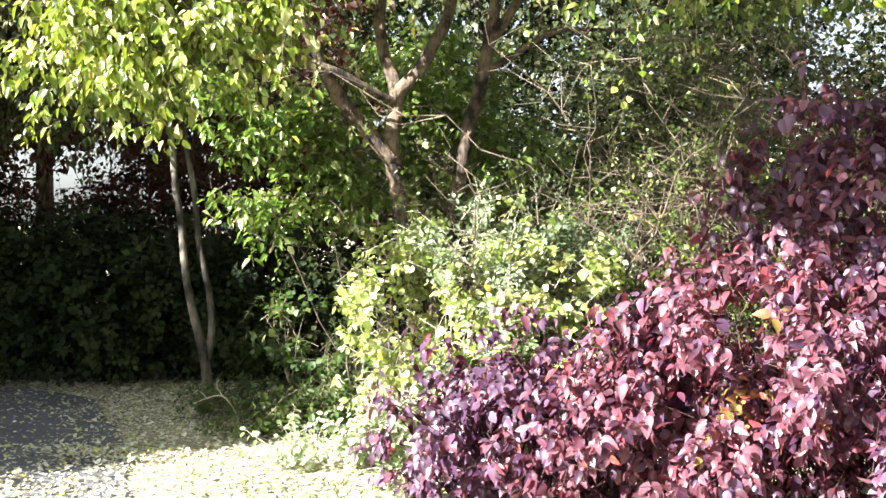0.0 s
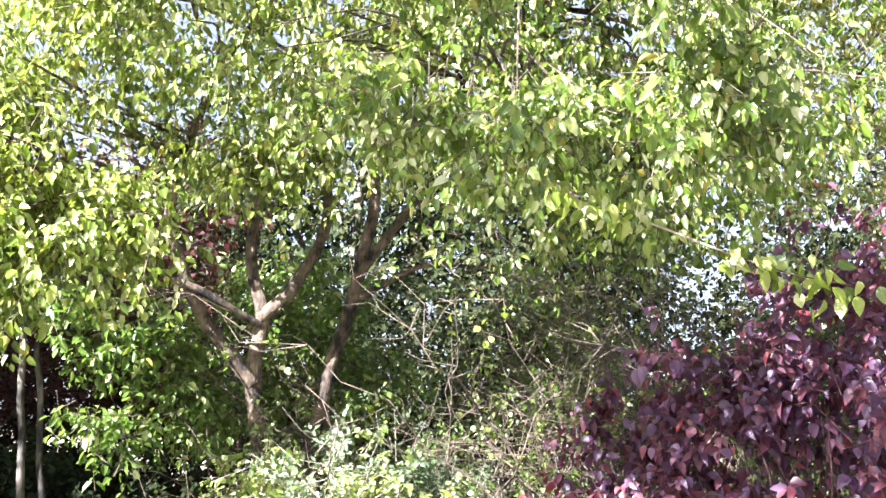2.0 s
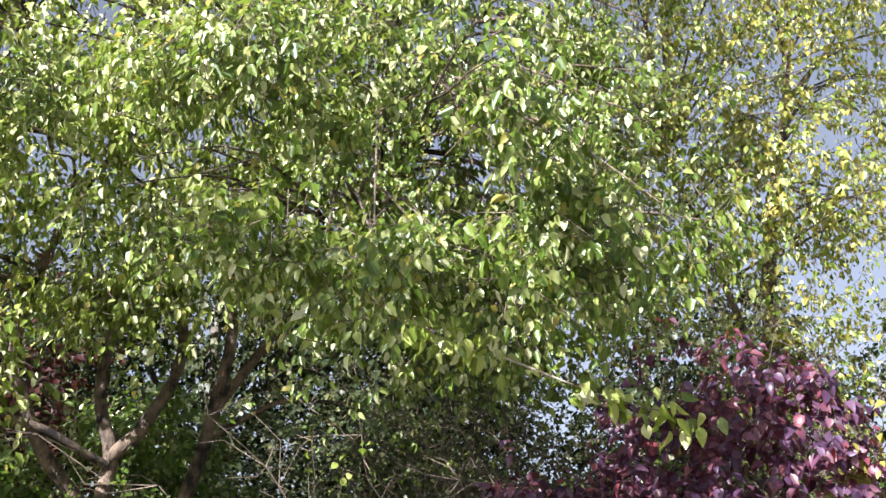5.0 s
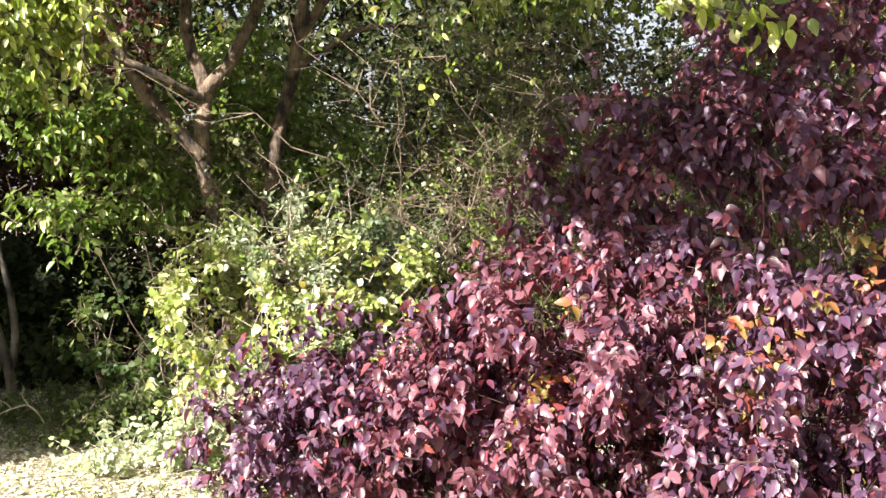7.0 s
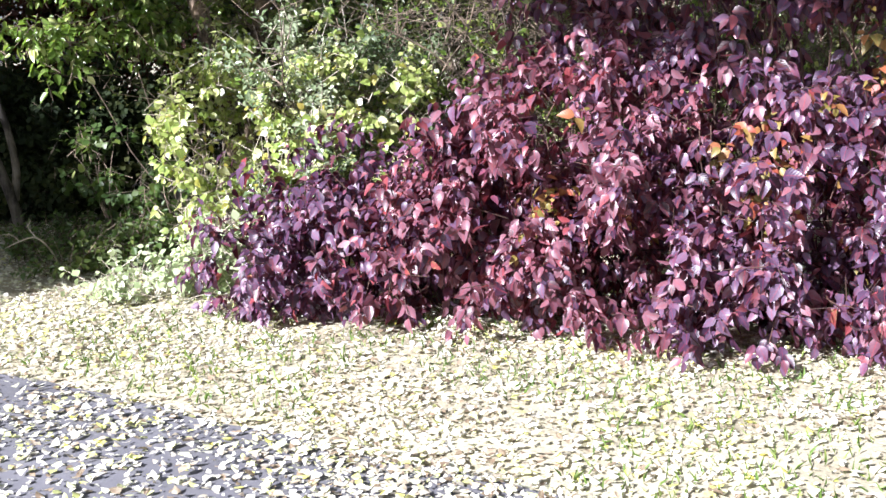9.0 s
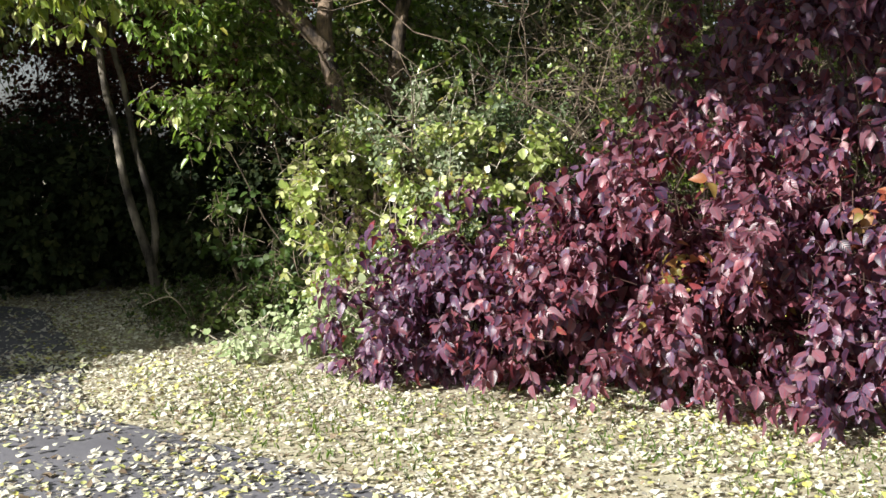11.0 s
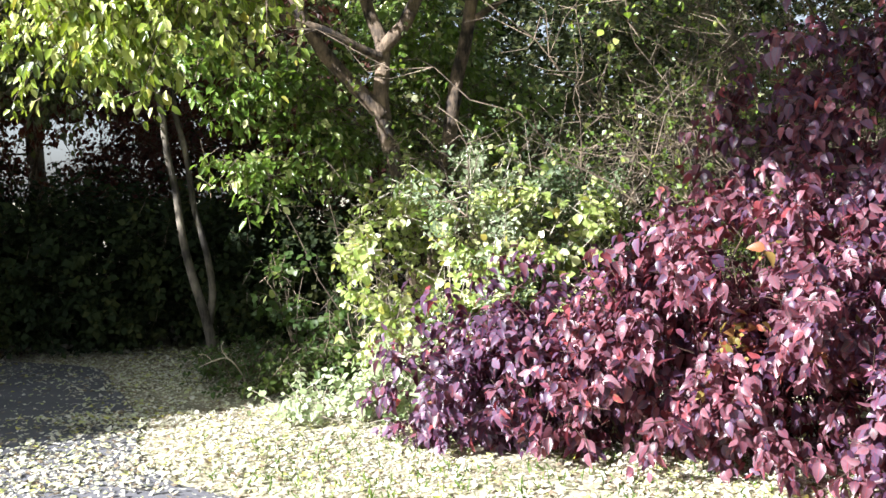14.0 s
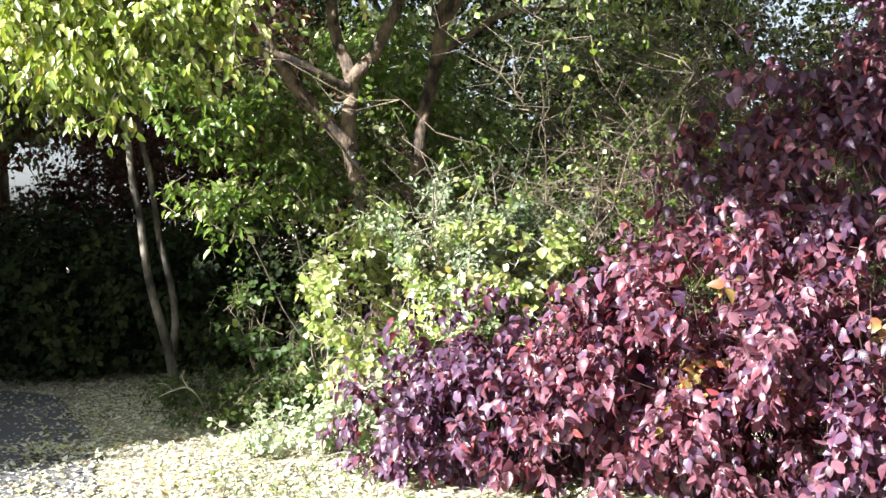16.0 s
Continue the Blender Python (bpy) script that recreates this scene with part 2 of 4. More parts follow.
def hex_shape(width, droop, cup):
    v = [(0, 0, 0), (-width * 0.9, 0.28, cup), (-width * 0.75, 0.68, cup - droop * 0.4), (0, 1, -droop), (width * 0.75, 0.68, cup - droop * 0.4), (width * 0.9, 0.28, cup)]
    uv = [(0.5, 0), (0.05, 0.28), (0.12, 0.68), (0.5, 1), (0.88, 0.68), (0.95, 0.28)]
    return np.array(v), np.array([(0, 2, 1), (0, 3, 2), (0, 4, 3), (0, 5, 4)]), np.array(uv)


def sliver_shape(width, droop, cup):
    v = [(0, 0, 0), (-width, 0.45, cup), (0, 1, -droop), (width, 0.45, cup)]
    return np.array(v), np.array([(0, 2, 1), (0, 3, 2)]), np.array([(0.5, 0), (0, 0.45), (0.5, 1), (1, 0.45)])


DOGWOOD = [blade_shape(0.31, 0.28, 0.08), blade_shape(0.36, 0.45, 0.12), blade_shape(0.28, 0.18, 0.12), blade_shape(0.33, 0.6, 0.15), blade_shape(0.30, -0.12, -0.06)]
BROAD = [hex_shape(0.29, 0.26, 0.08), hex_shape(0.35, 0.34, 0.06), hex_shape(0.26, 0.14, 0.12)]
ROUND = [blade_shape(0.42, 0.15, 0.06), blade_shape(0.46, 0.3, 0.1), blade_shape(0.40, 0.1, 0.02)]
SCRAPS = [hex_shape(0.42, 0.2, 0.10), hex_shape(0.26, -0.15, 0.07), hex_shape(0.34, 0.35, 0.03), sliver_shape(0.4, 0.2, 0.1), sliver_shape(0.25, -0.2, 0.15), hex_shape(0.48, 0.1, 0.2)]
SLIVER = [sliver_shape(0.22, 0.1, 0.06), sliver_shape(0.3, 0.2, 0.08)]
ROUGHLEAF = [sliver_shape(0.38, 0.1, 0.08), sliver_shape(0.45, 0.2, 0.08)]


def frames_of(d, n):
    d = unit(d)
    side = unit(np.cross(d, n))
    return side, d, np.cross(side, d)


def leaf_mesh(name, spots, shapes, smooth=True):
    """One mesh of many leaves. spots: places, ways, normals and lengths."""
    p, d, n, size = spots
    side, along, out = frames_of(d, n)
    kind = rng.integers(0, len(shapes), len(p))
    vs, ts, us, base = [], [], [], 0
    for k, (v, t, uv) in enumerate(shapes):
        pick = np.nonzero(kind == k)[0]
        if not len(pick):
            continue
        s = size[pick][:, None, None]
        w = p[pick][:, None] + s * (v[None, :, :1] * side[pick][:, None] + v[None, :, 1:2] * along[pick][:, None] + v[None, :, 2:] * out[pick][:, None])
        vs.append(w.reshape(-1, 3))
        ts.append((t[None] + base + np.arange(len(pick))[:, None, None] * len(v)).reshape(-1, 3))
        us.append(np.tile(uv, (len(pick), 1)))
        base += len(pick) * len(v)
    return raw_mesh(name, np.concatenate(vs), np.concatenate(ts), np.concatenate(us), smooth)


UNIT_LEAVES = {}


def single_leaves(parent, spots, shapes, mat, name="leaf"):
    """Leaves as parts of their own, on a few shared meshes."""
    key = (id(shapes), mat.name)
    if key not in UNIT_LEAVES:
        UNIT_LEAVES[key] = [raw_mesh("leaf_blade", *shape, True) for shape in shapes]
        for me in UNIT_LEAVES[key]:
            me.materials.append(mat)
    p, d, n, size = spots
    side, along, out = frames_of(d, n)
    for i in range(len(p)):
        ob = new(name, UNIT_LEAVES[key][i % len(shapes)])
        ob.parent = parent
        ob.matrix_parent_inverse = Matrix.Translation(-parent.location)
        s = size[i]
        m = Matrix(((*(side[i] * s),), (*(along[i] * s),), (*(out[i] * s),))).transposed().to_4x4()
        m.translation = p[i]
        ob.matrix_basis = m


def join_spots(*many):
    return tuple(np.concatenate([m[i] for m in many]) for i in range(4))


def pick_spots(spots, which):
    return tuple(a[which] for a in spots)


def smooth_line(points, radii, steps=5, wobble=0.0, seed=0):
    """A finer line through the points, with radii in between and a little wander."""
    pts, rad = np.array(points, float), np.array(radii, float)
    ext = np.vstack([2 * pts[0] - pts[1], pts, 2 * pts[-1] - pts[-2]])
    out, r = [], []
    for i in range(len(pts) - 1):
        a, b, c, d = ext[i:i + 4]
        for k in range(steps):
            t = k / steps
            out.append(0.5 * (2 * b + (c - a) * t + (2 * a - 5 * b + 4 * c - d) * t * t + (3 * b - 3 * c + d - a) * t ** 3))
            r.append(rad[i] * (1 - t) + rad[i + 1] * t)
    out.append(pts[-1])
    r.append(rad[-1])
    out = np.array(out)
    if wobble:
        for j in range(len(out)):
            out[j] += wobble * np.array(noise.noise_vector(Vector(out[j] * 2.3) + Vector((seed, 0, 0))))
    return out, np.array(r)


def tubes_mesh(name, lines, sides=6, rough=0.0, smooth=True):
    """Tapered tubes round many lines, in one mesh. lines: (points, radii)."""
    vs, ts, base = [], [], 0
    ang = np.arange(sides) / sides * 2 * math.pi
    for pts, rad in lines:
        pts, rad = np.asarray(pts, float), np.asarray(rad, float)
        tang = unit(np.gradient(pts, axis=0))
        ref = np.where(np.abs(tang[:, 2:]) < 0.9, [[0.0, 0.0, 1.0]], [[1.0, 0.0, 0.0]])
        ref[:] = ref[len(ref) // 2]
        a = unit(np.cross(tang, ref))
        b = np.cross(tang, a)
        r = rad[:, None] * (1 + (rough * rng.normal(size=(len(pts), sides)) if rough else 0))
        ring = pts[:, None] + r[..., None] * (np.cos(ang)[None, :, None] * a[:, None] + np.sin(ang)[None, :, None] * b[:, None])
        vs += [ring.reshape(-1, 3), pts[-1:] + tang[-1:] * rad[-1]]
        n = len(pts)
        i, j = np.meshgrid(np.arange(n - 1), np.arange(sides), indexing="ij")
        q00, q01, q10, q11 = i * sides + j, i * sides + (j + 1) % sides, (i + 1) * sides + j, (i + 1) * sides + (j + 1) % sides
        ts += [np.stack([q00, q01, q11], -1).reshape(-1, 3) + base, np.stack([q00, q11, q10], -1).reshape(-1, 3) + base]
        k = np.arange(sides)
        ts.append(np.stack([(n - 1) * sides + k, (n - 1) * sides + (k + 1) % sides, np.full(sides, n * sides)], -1) + base)
        base += n * sides + 1
    return raw_mesh(name, np.concatenate(vs), np.concatenate(ts), None, smooth)


# ---- growth ----
TO_SUN = -np.array(SUN_TO)                  # leaves turn towards the light


def in_blobs(blobs, count, shell=0.55):
    """Places in a union of egg shapes (x, y, z, rx, ry, rz), more of them towards the skin, and the way out."""
    blobs = np.array(blobs, float)
    share = (blobs[:, 3] * blobs[:, 4] * blobs[:, 5]) ** 0.67
    pick = rng.choice(len(blobs), count, p=share / share.sum())
    way = unit(rng.normal(size=(count, 3)))
    deep = shell + (1 - shell) * rng.random(count) ** 0.5
    lump = np.array([noise.noise(Vector(w * 2.2) + Vector((float(k) * 7, 0, 0))) for w, k in zip(way, pick)])
    p = blobs[pick, :3] + way * blobs[pick, 3:] * (deep * (1 + 0.4 * lump))[:, None]
    return p, unit(way / blobs[pick, 3:])


def shoots(tips, ways, length, pairs, size, droop=0.5, up=0.2, spread=0.9, loose=0.75):
    """Leaves in opposite pairs along shoots that end at the tips; returns their spots and the shoots' lines."""
    n = len(tips)
    ways = unit(ways + rng.normal(size=(n, 3)) * 0.35 + [0, 0, up])
    lens = length * rng.uniform(0.6, 1.3, n)
    spin = rng.random(n) * math.pi
    a = unit(np.cross(ways, rng.normal(size=(n, 3))))
    b = np.cross(ways, a)
    ps, ds, ns, ss = [], [], [], []
    for k in range(pairs):
        back = (k + rng.uniform(-0.25, 0.25, n)) / pairs
        at = tips - ways * (lens * back)[:, None] + [0, 0, -1] * (droop * 0.15 * lens * (1 - back))[:, None]
        turn = spin + k * math.pi / 2 + rng.normal(size=n) * 0.25
        for s in (1, -1):
            side = (np.cos(turn)[:, None] * a + np.sin(turn)[:, None] * b) * s
            d = ways * (0.55 if k else 0.9) + side * spread + rng.normal(size=(n, 3)) * 0.22 + [0, 0, -droop]
            ps.append(at + side * 0.12 * size)
            ds.append(unit(d))
            ns.append(unit(ways * 0.8 + [0, 0, 0.6] + TO_SUN * 0.6 + rng.normal(size=(n, 3)) * loose))
            ss.append(size * rng.uniform(0.45, 1.2, n) * (0.75 if k == 0 else 1))
    lines = [(np.stack([t - w * l * 1.15, t - w * l * 0.5, t]), np.array([0.0035, 0.0025, 0.0012])) for t, w, l in zip(tips, ways, lens)]
    return (np.concatenate(ps), np.concatenate(ds), np.concatenate(ns), np.concatenate(ss)), lines


def clustered(blobs, clusters, per, radius, shell):
    c, w = in_blobs(blobs, clusters, shell)
    tips = np.repeat(c, per, 0) + rng.normal(size=(clusters * per, 3)) * radius
    return tips, unit(np.repeat(w, per, 0) + unit(tips - np.repeat(c, per, 0)) * 0.7), c


def thinned(tips, fine, cut, seed):
    """Which tips stay when hollows are left open between the tufts."""
    return np.array([noise.noise(Vector(t * fine) + Vector((seed, 2.0 * seed, 0.0))) > cut for t in tips])


def stems_to(bases, goals, r0, r1, sag=0.0):
    """Bent stems from the nearest base to each goal."""
    bases, lines = np.array(bases, float), []
    for g in goals:
        b = bases[np.argmin(((bases - g) ** 2).sum(1) + rng.random(len(bases)) * 0.3)]
        mid = b * 0.45 + g * 0.55 + rng.normal(size=3) * 0.07 * np.linalg.norm(g - b) + [0, 0, 0.12 * np.linalg.norm(g - b)]
        lines.append(smooth_line([b, mid, g], [r0, r0 * 0.6, r1], 4, 0.04))
    return lines


def shrub(name, blobs, bases, label, mat, shapes, size, clusters, per, pairs=3, length=0.28, radius=0.12, shell=0.5, droop=0.5, up=0.2, singles=0, stems=30,
          bark=None, category="shrub", group="", extra=None, low=0.03, twigs=1.0, third=None, loose=0.75, thick=0.014, fine=3.2, cut=-9.0, spread=0.9):
    """A shrub: bent stems from the ground, leafy shoots over its outline. extra: (share of the leaves, material) of another colour."""
    base = np.mean(np.array(bases, float), axis=0)
    top = thing(name, tuple(base), label, category, group)
    tips, ways, centres = clustered(blobs, clusters, per, radius, shell)
    keep = (tips[:, 2] > low + 0.04) & thinned(tips, fine, cut, clusters % 17)
    spots, lines = shoots(tips[keep], ways[keep], length, pairs, size, droop, up, spread, loose)
    spots = pick_spots(spots, spots[0][:, 2] > low + spots[3] * 0.5)
    centres = centres[centres[:, 2] > 0.1]
    goals = centres[rng.choice(len(centres), min(stems, len(centres)), replace=False)]
    main = stems_to(bases, base + (goals - base) * [0.8, 0.8, 0.92], thick, thick * 0.25)
    for line in main:
        part("stem", tubes_mesh("stem", [line], 5), bark or TWIG, top)
    if twigs:
        part("twig_growth", tubes_mesh("twig_growth", [l for l in lines if rng.random() < twigs], 3), bark or TWIG, top, "", "stuff")
    if extra:
        flag = rng.random(len(spots[0])) < extra[0]
        part("turned_foliage", leaf_mesh("turned_foliage", pick_spots(spots, flag), shapes), extra[1], top, "leaves of another colour", "stuff")
        spots = pick_spots(spots, ~flag)
    if third:
        count, hollow, turned = third
        inner, out = in_blobs(hollow, count, 0.2)
        inside, _ = shoots(inner, out + [0, -0.8, 0], 0.2, 3, size * 0.85, 0.8)
        part("yellow_foliage", leaf_mesh("yellow_foliage", inside, shapes), turned, top, "yellow and orange leaves inside the shrub", "stuff")
    if singles:
        order = np.argsort(spots[0][:, 1] + rng.random(len(spots[0])) * 0.25)
        single_leaves(top, pick_spots(spots, order[:singles]), shapes, mat)
        spots = pick_spots(spots, order[singles:])
    part("foliage", leaf_mesh("foliage", spots, shapes), mat, top, "", "stuff")
    return top


def tree(name, trunks, blobs, label, mat, shapes, size, clusters, per, bark=BARK, pairs=3, length=0.35, radius=0.22, shell=0.4, droop=1.1, up=0.0,
         branches=60, category="tree", group="", sides=12, extra=None, rough=0.03, low=0.3, singles=0, twiggy=0.6, fine=1.7, cut=-9.0, loose=0.75):
    """A tree: tapered trunk and limbs given as (points, radii), boughs from them to the clusters of the crown."""
    first = np.array(trunks[0][0][0], float)
    top = thing(name, tuple(first), label, category, group)
    lines = [smooth_line(p, r, 7, 0.025, i) for i, (p, r) in enumerate(trunks)]
    part("trunk", tubes_mesh("trunk", lines[:1], sides, rough), bark, top)
    for l in lines[1:]:
        part("limb", tubes_mesh("limb", [l], sides, rough), bark, top)
    tips, ways, centres = clustered(blobs, clusters, per, radius, shell)
    keep = (tips[:, 2] > low) & thinned(tips, fine, cut, clusters % 17)
    spots, twigs = shoots(tips[keep], ways[keep], length, pairs, size, droop, up, 0.9, loose)
    from_pts = np.concatenate([l[0][len(l[0]) // 3:] for l in lines])
    boughs = stems_to(from_pts, centres[rng.choice(len(centres), min(branches, len(centres)), replace=False)], 0.018, 0.004)
    for line in boughs:
        part("bough", tubes_mesh("bough", [line], 5), bark, top)
    part("twig_growth", tubes_mesh("twig_growth", [l for l in twigs if rng.random() < twiggy], 3), TWIG, top, "", "stuff")
    if extra:
        flag = rng.random(len(spots[0])) < extra[0]
        part("turned_foliage", leaf_mesh("turned_foliage", pick_spots(spots, flag), shapes), extra[1], top, "leaves turned yellow", "stuff")
        spots = pick_spots(spots, ~flag)
    if singles:
        order = np.argsort(spots[0][:, 1] + rng.random(len(spots[0])) * 0.5)
        single_leaves(top, pick_spots(spots, order[:singles]), shapes, mat)
        spots = pick_spots(spots, order[singles:])
    part("crown", leaf_mesh("crown", spots, shapes), mat, top, "", "stuff")
    return top


# ---- ground ----
EDGE_AT, EDGE_ALONG = np.array([1.0, 3.35]), unit(np.array([-0.745, 0.667]))
EDGE_OUT = np.array([0.667, 0.745])          # from the path to the verge


def sheet(name, xs, ys, height):
    gx, gy = np.meshgrid(xs, ys, indexing="ij")
    v = np.stack([gx, gy, height(gx, gy)], -1).reshape(-1, 3)
    n, m = gx.shape
    i, j = np.meshgrid(np.arange(n - 1), np.arange(m - 1), indexing="ij")
    a, b, c, d = i * m + j, (i + 1) * m + j, (i + 1) * m + j + 1, i * m + j + 1
    return raw_mesh(name, v, np.concatenate([np.stack([a, b, c], -1).reshape(-1, 3), np.stack([a, c, d], -1).reshape(-1, 3)]), None, True)


def spread_axis(near, far):
    return np.concatenate([-np.geomspace(far, near, 14), np.arange(-near + 0.25, near, 0.25), np.geomspace(near, far, 14)])


def edge_shift(s):
    """How far the path's edge swings to its outer side at s metres along it."""
    swing = np.clip(s - 3.1, 0, 3.9)
    return np.minimum(0.45 * swing, 0.28 * swing ** 2) - 0.2 * np.clip(s - 7.0, 0, 20) ** 2


def verge_off(x, y):
    along = (x - EDGE_AT[0]) * EDGE_ALONG[0] + (y - EDGE_AT[1]) * EDGE_ALONG[1]
    return (x - EDGE_AT[0]) * EDGE_OUT[0] + (y - EDGE_AT[1]) * EDGE_OUT[1] - edge_shift(along)


def ground_height(x, y):
    off = verge_off(x, y)
    bump = 0.018 * np.sin(x * 2.1 + 1.3 * np.sin(y * 1.7)) * np.sin(y * 2.6 + x)
    return -0.03 + np.where(off > 0, np.clip(off * 0.12, 0, 0.035) + bump * np.clip(off * 2, 0, 1), 0.0)


def top_of_ground(x, y):
    return np.where(verge_off(x, y) < 0.02, 0.004, np.maximum(ground_height(x, y), -0.02))


ground = part("ground", sheet("ground", spread_axis(12.0, 900.0), spread_axis(12.0, 900.0), ground_height), SOIL, None)
tagged(ground, "brown soil verge with sparse grass under fallen leaves", "ground", "", "structure")


def build_path():
    """The tarmac footpath: a slab with an uneven verge edge, bending away at the far end."""
    along = np.arange(-14.0, 12.01, 0.2)
    v = []
    for s in along:
        ragged = 0.05 * noise.noise(Vector((s * 1.7, 3.0, 0.0))) + 0.03 * noise.noise(Vector((s * 6.0, 9.0, 0.0)))
        bend = float(edge_shift(s))
        for off, z in ((ragged, -0.06), (ragged, 0.0), (-1.7, 0.012), (-3.4, 0.0), (-3.4, -0.06)):
            p = EDGE_AT + EDGE_ALONG * s + EDGE_OUT * (off + bend)
            v.append((p[0], p[1], z))
    n = len(along)
    t = []
    for i in range(n - 1):
        for k in range(4):
            a, b, c, d = i * 5 + k, i * 5 + k + 1, (i + 1) * 5 + k + 1, (i + 1) * 5 + k
            t += [(a, c, b), (a, d, c)]
    return raw_mesh("path", v, t)


path = part("path", build_path(), ASPHALT, None)
tagged(path, "blue-grey tarmac footpath strewn with fallen leaves", "path", "", "structure")


def build_litter():
    """Fallen leaves: thick on the verge, thinning over the tarmac."""
    n = 400000
    x, y = rng.uniform(-6.5, 5.2, n), rng.uniform(2.0, 10.6, n)
    far = rng.random(n) < 0.1
    x, y = np.where(far, x * 1.6, x), np.where(far, y * 1.4 - 9, y)
    off = verge_off(x, y)
    chance = np.where(off > 0, 0.95, np.clip(0.62 + off * 0.32, 0.26, 1))
    patchy = np.array([noise.noise(Vector((a * 1.1, b * 1.1, 4.0))) for a, b in zip(x, y)])
    chance = chance * np.clip(0.75 + 1.0 * patchy, 0.08, 1.2)
    keep = rng.random(n) < chance * np.where(off > 0, 0.62, np.where(y > 7.3, 0.25, 0.95))
    x, y, off = x[keep], y[keep], off[keep]
    n = len(x)
    z = top_of_ground(x, y) + rng.uniform(0.006, 0.02, n) + 0.010 * (off > 0) * rng.random(n)
    yaw, tilt = rng.random(n) * 2 * math.pi, rng.normal(size=(n, 2)) * 0.22
    d = np.stack([np.cos(yaw), np.sin(yaw), tilt[:, 0]], -1)
    nor = np.stack([tilt[:, 1], rng.normal(size=n) * 0.22, np.ones(n) * np.where(rng.random(n) < 0.5, 1, -1)], -1)
    return np.stack([x, y, z], -1), d, nor, np.where(off > 0, 0.014, 0.018) + 0.038 * rng.random(n) ** 1.6


litter = thing("leaf_litter", (0, 5, 0), "pale yellow and brown fallen leaves lying on path and verge", "fallen leaves", "", "stuff")
litter_spots = build_litter()
litter_order = np.argsort(np.hypot(litter_spots[0][:, 0] - 0.7, litter_spots[0][:, 1] - 3.9))
single_leaves(litter, pick_spots(litter_spots, litter_order[:300]), ROUND, FALLEN, "fallen_leaf")
part("loose_leaves", leaf_mesh("loose_leaves", pick_spots(litter_spots, litter_order[300:]), SCRAPS), FALLEN, litter, "", "stuff")


def build_grass():
    n = 8000
    x, y = rng.uniform(-1.5, 4.5, n), rng.uniform(2.0, 6.5, n)
    patchy = np.array([noise.noise(Vector((a * 0.9, b * 0.9, 11.0))) for a, b in zip(x, y)])
    keep = (verge_off(x, y) > 0.12) & (patchy > -0.12)
    x, y = x[keep], y[keep]
    n = len(x)
    d = np.stack([rng.normal(size=n) * 0.5, rng.normal(size=n) * 0.5, np.ones(n)], -1)
    return np.stack([x, y, top_of_ground(x, y) - 0.005], -1), d, rng.normal(size=(n, 3)) + [0, -0.5, 0], rng.uniform(0.03, 0.075, n)


grass = part("grass", leaf_mesh("grass", build_grass(), [sliver_shape(0.05, 0.25, 0.01), sliver_shape(0.07, 0.4, 0.01)]), BLADE, None)
tagged(grass, "short sparse green grass between fallen leaves", "grass", "", "stuff")

# ---- shrubs of the front row ----
shrub("dogwood_shrub", [(0.15, 6.35, 0.35, 0.55, 0.5, 0.5), (0.55, 6.15, 0.45, 0.6, 0.55, 0.55), (0.55, 6.45, 0.8, 0.16, 0.2, 0.34)],
      [(0.2, 6.5, 0), (0.5, 6.4, 0), (0.7, 6.5, 0)], "low dogwood shrub with dusky purple autumn leaves", PURPLE, DOGWOOD, 0.083, 380, 5, shell=0.55, length=0.2, radius=0.085, droop=1.0, spread=0.8, fine=2.9, cut=0.0, singles=250, extra=(0.15, CRIMSON), bark=REDTWIG, twigs=0.4, loose=0.66, thick=0.008, group="dogwood shrubs")
shrub("dogwood_shrub", [(1.0, 5.85, 0.45, 0.6, 0.6, 0.6), (1.45, 5.65, 0.65, 0.65, 0.65, 0.75), (1.9, 5.4, 0.7, 0.65, 0.65, 0.85), (2.1, 5.75, 1.1, 0.6, 0.55, 0.7), (1.5, 6.0, 1.05, 0.35, 0.4, 0.5), (1.75, 5.25, 0.35, 0.6, 0.5, 0.4)],
      [(1.1, 6.0, 0), (1.5, 5.9, 0), (1.9, 5.8, 0), (2.2, 5.8, 0)], "broad dogwood shrub with crimson and pink-red autumn leaves", CRIMSON, DOGWOOD, 0.085, 930, 5, shell=0.55, length=0.2, radius=0.085, droop=1.0, spread=0.8, fine=2.9, cut=0.0, singles=300, extra=(0.25, PURPLE), third=(20, [(1.75, 5.2, 0.75, 0.5, 0.3, 0.5)], AMBER), stems=50, bark=REDTWIG, twigs=0.4, loose=0.66, thick=0.008, group="dogwood shrubs")
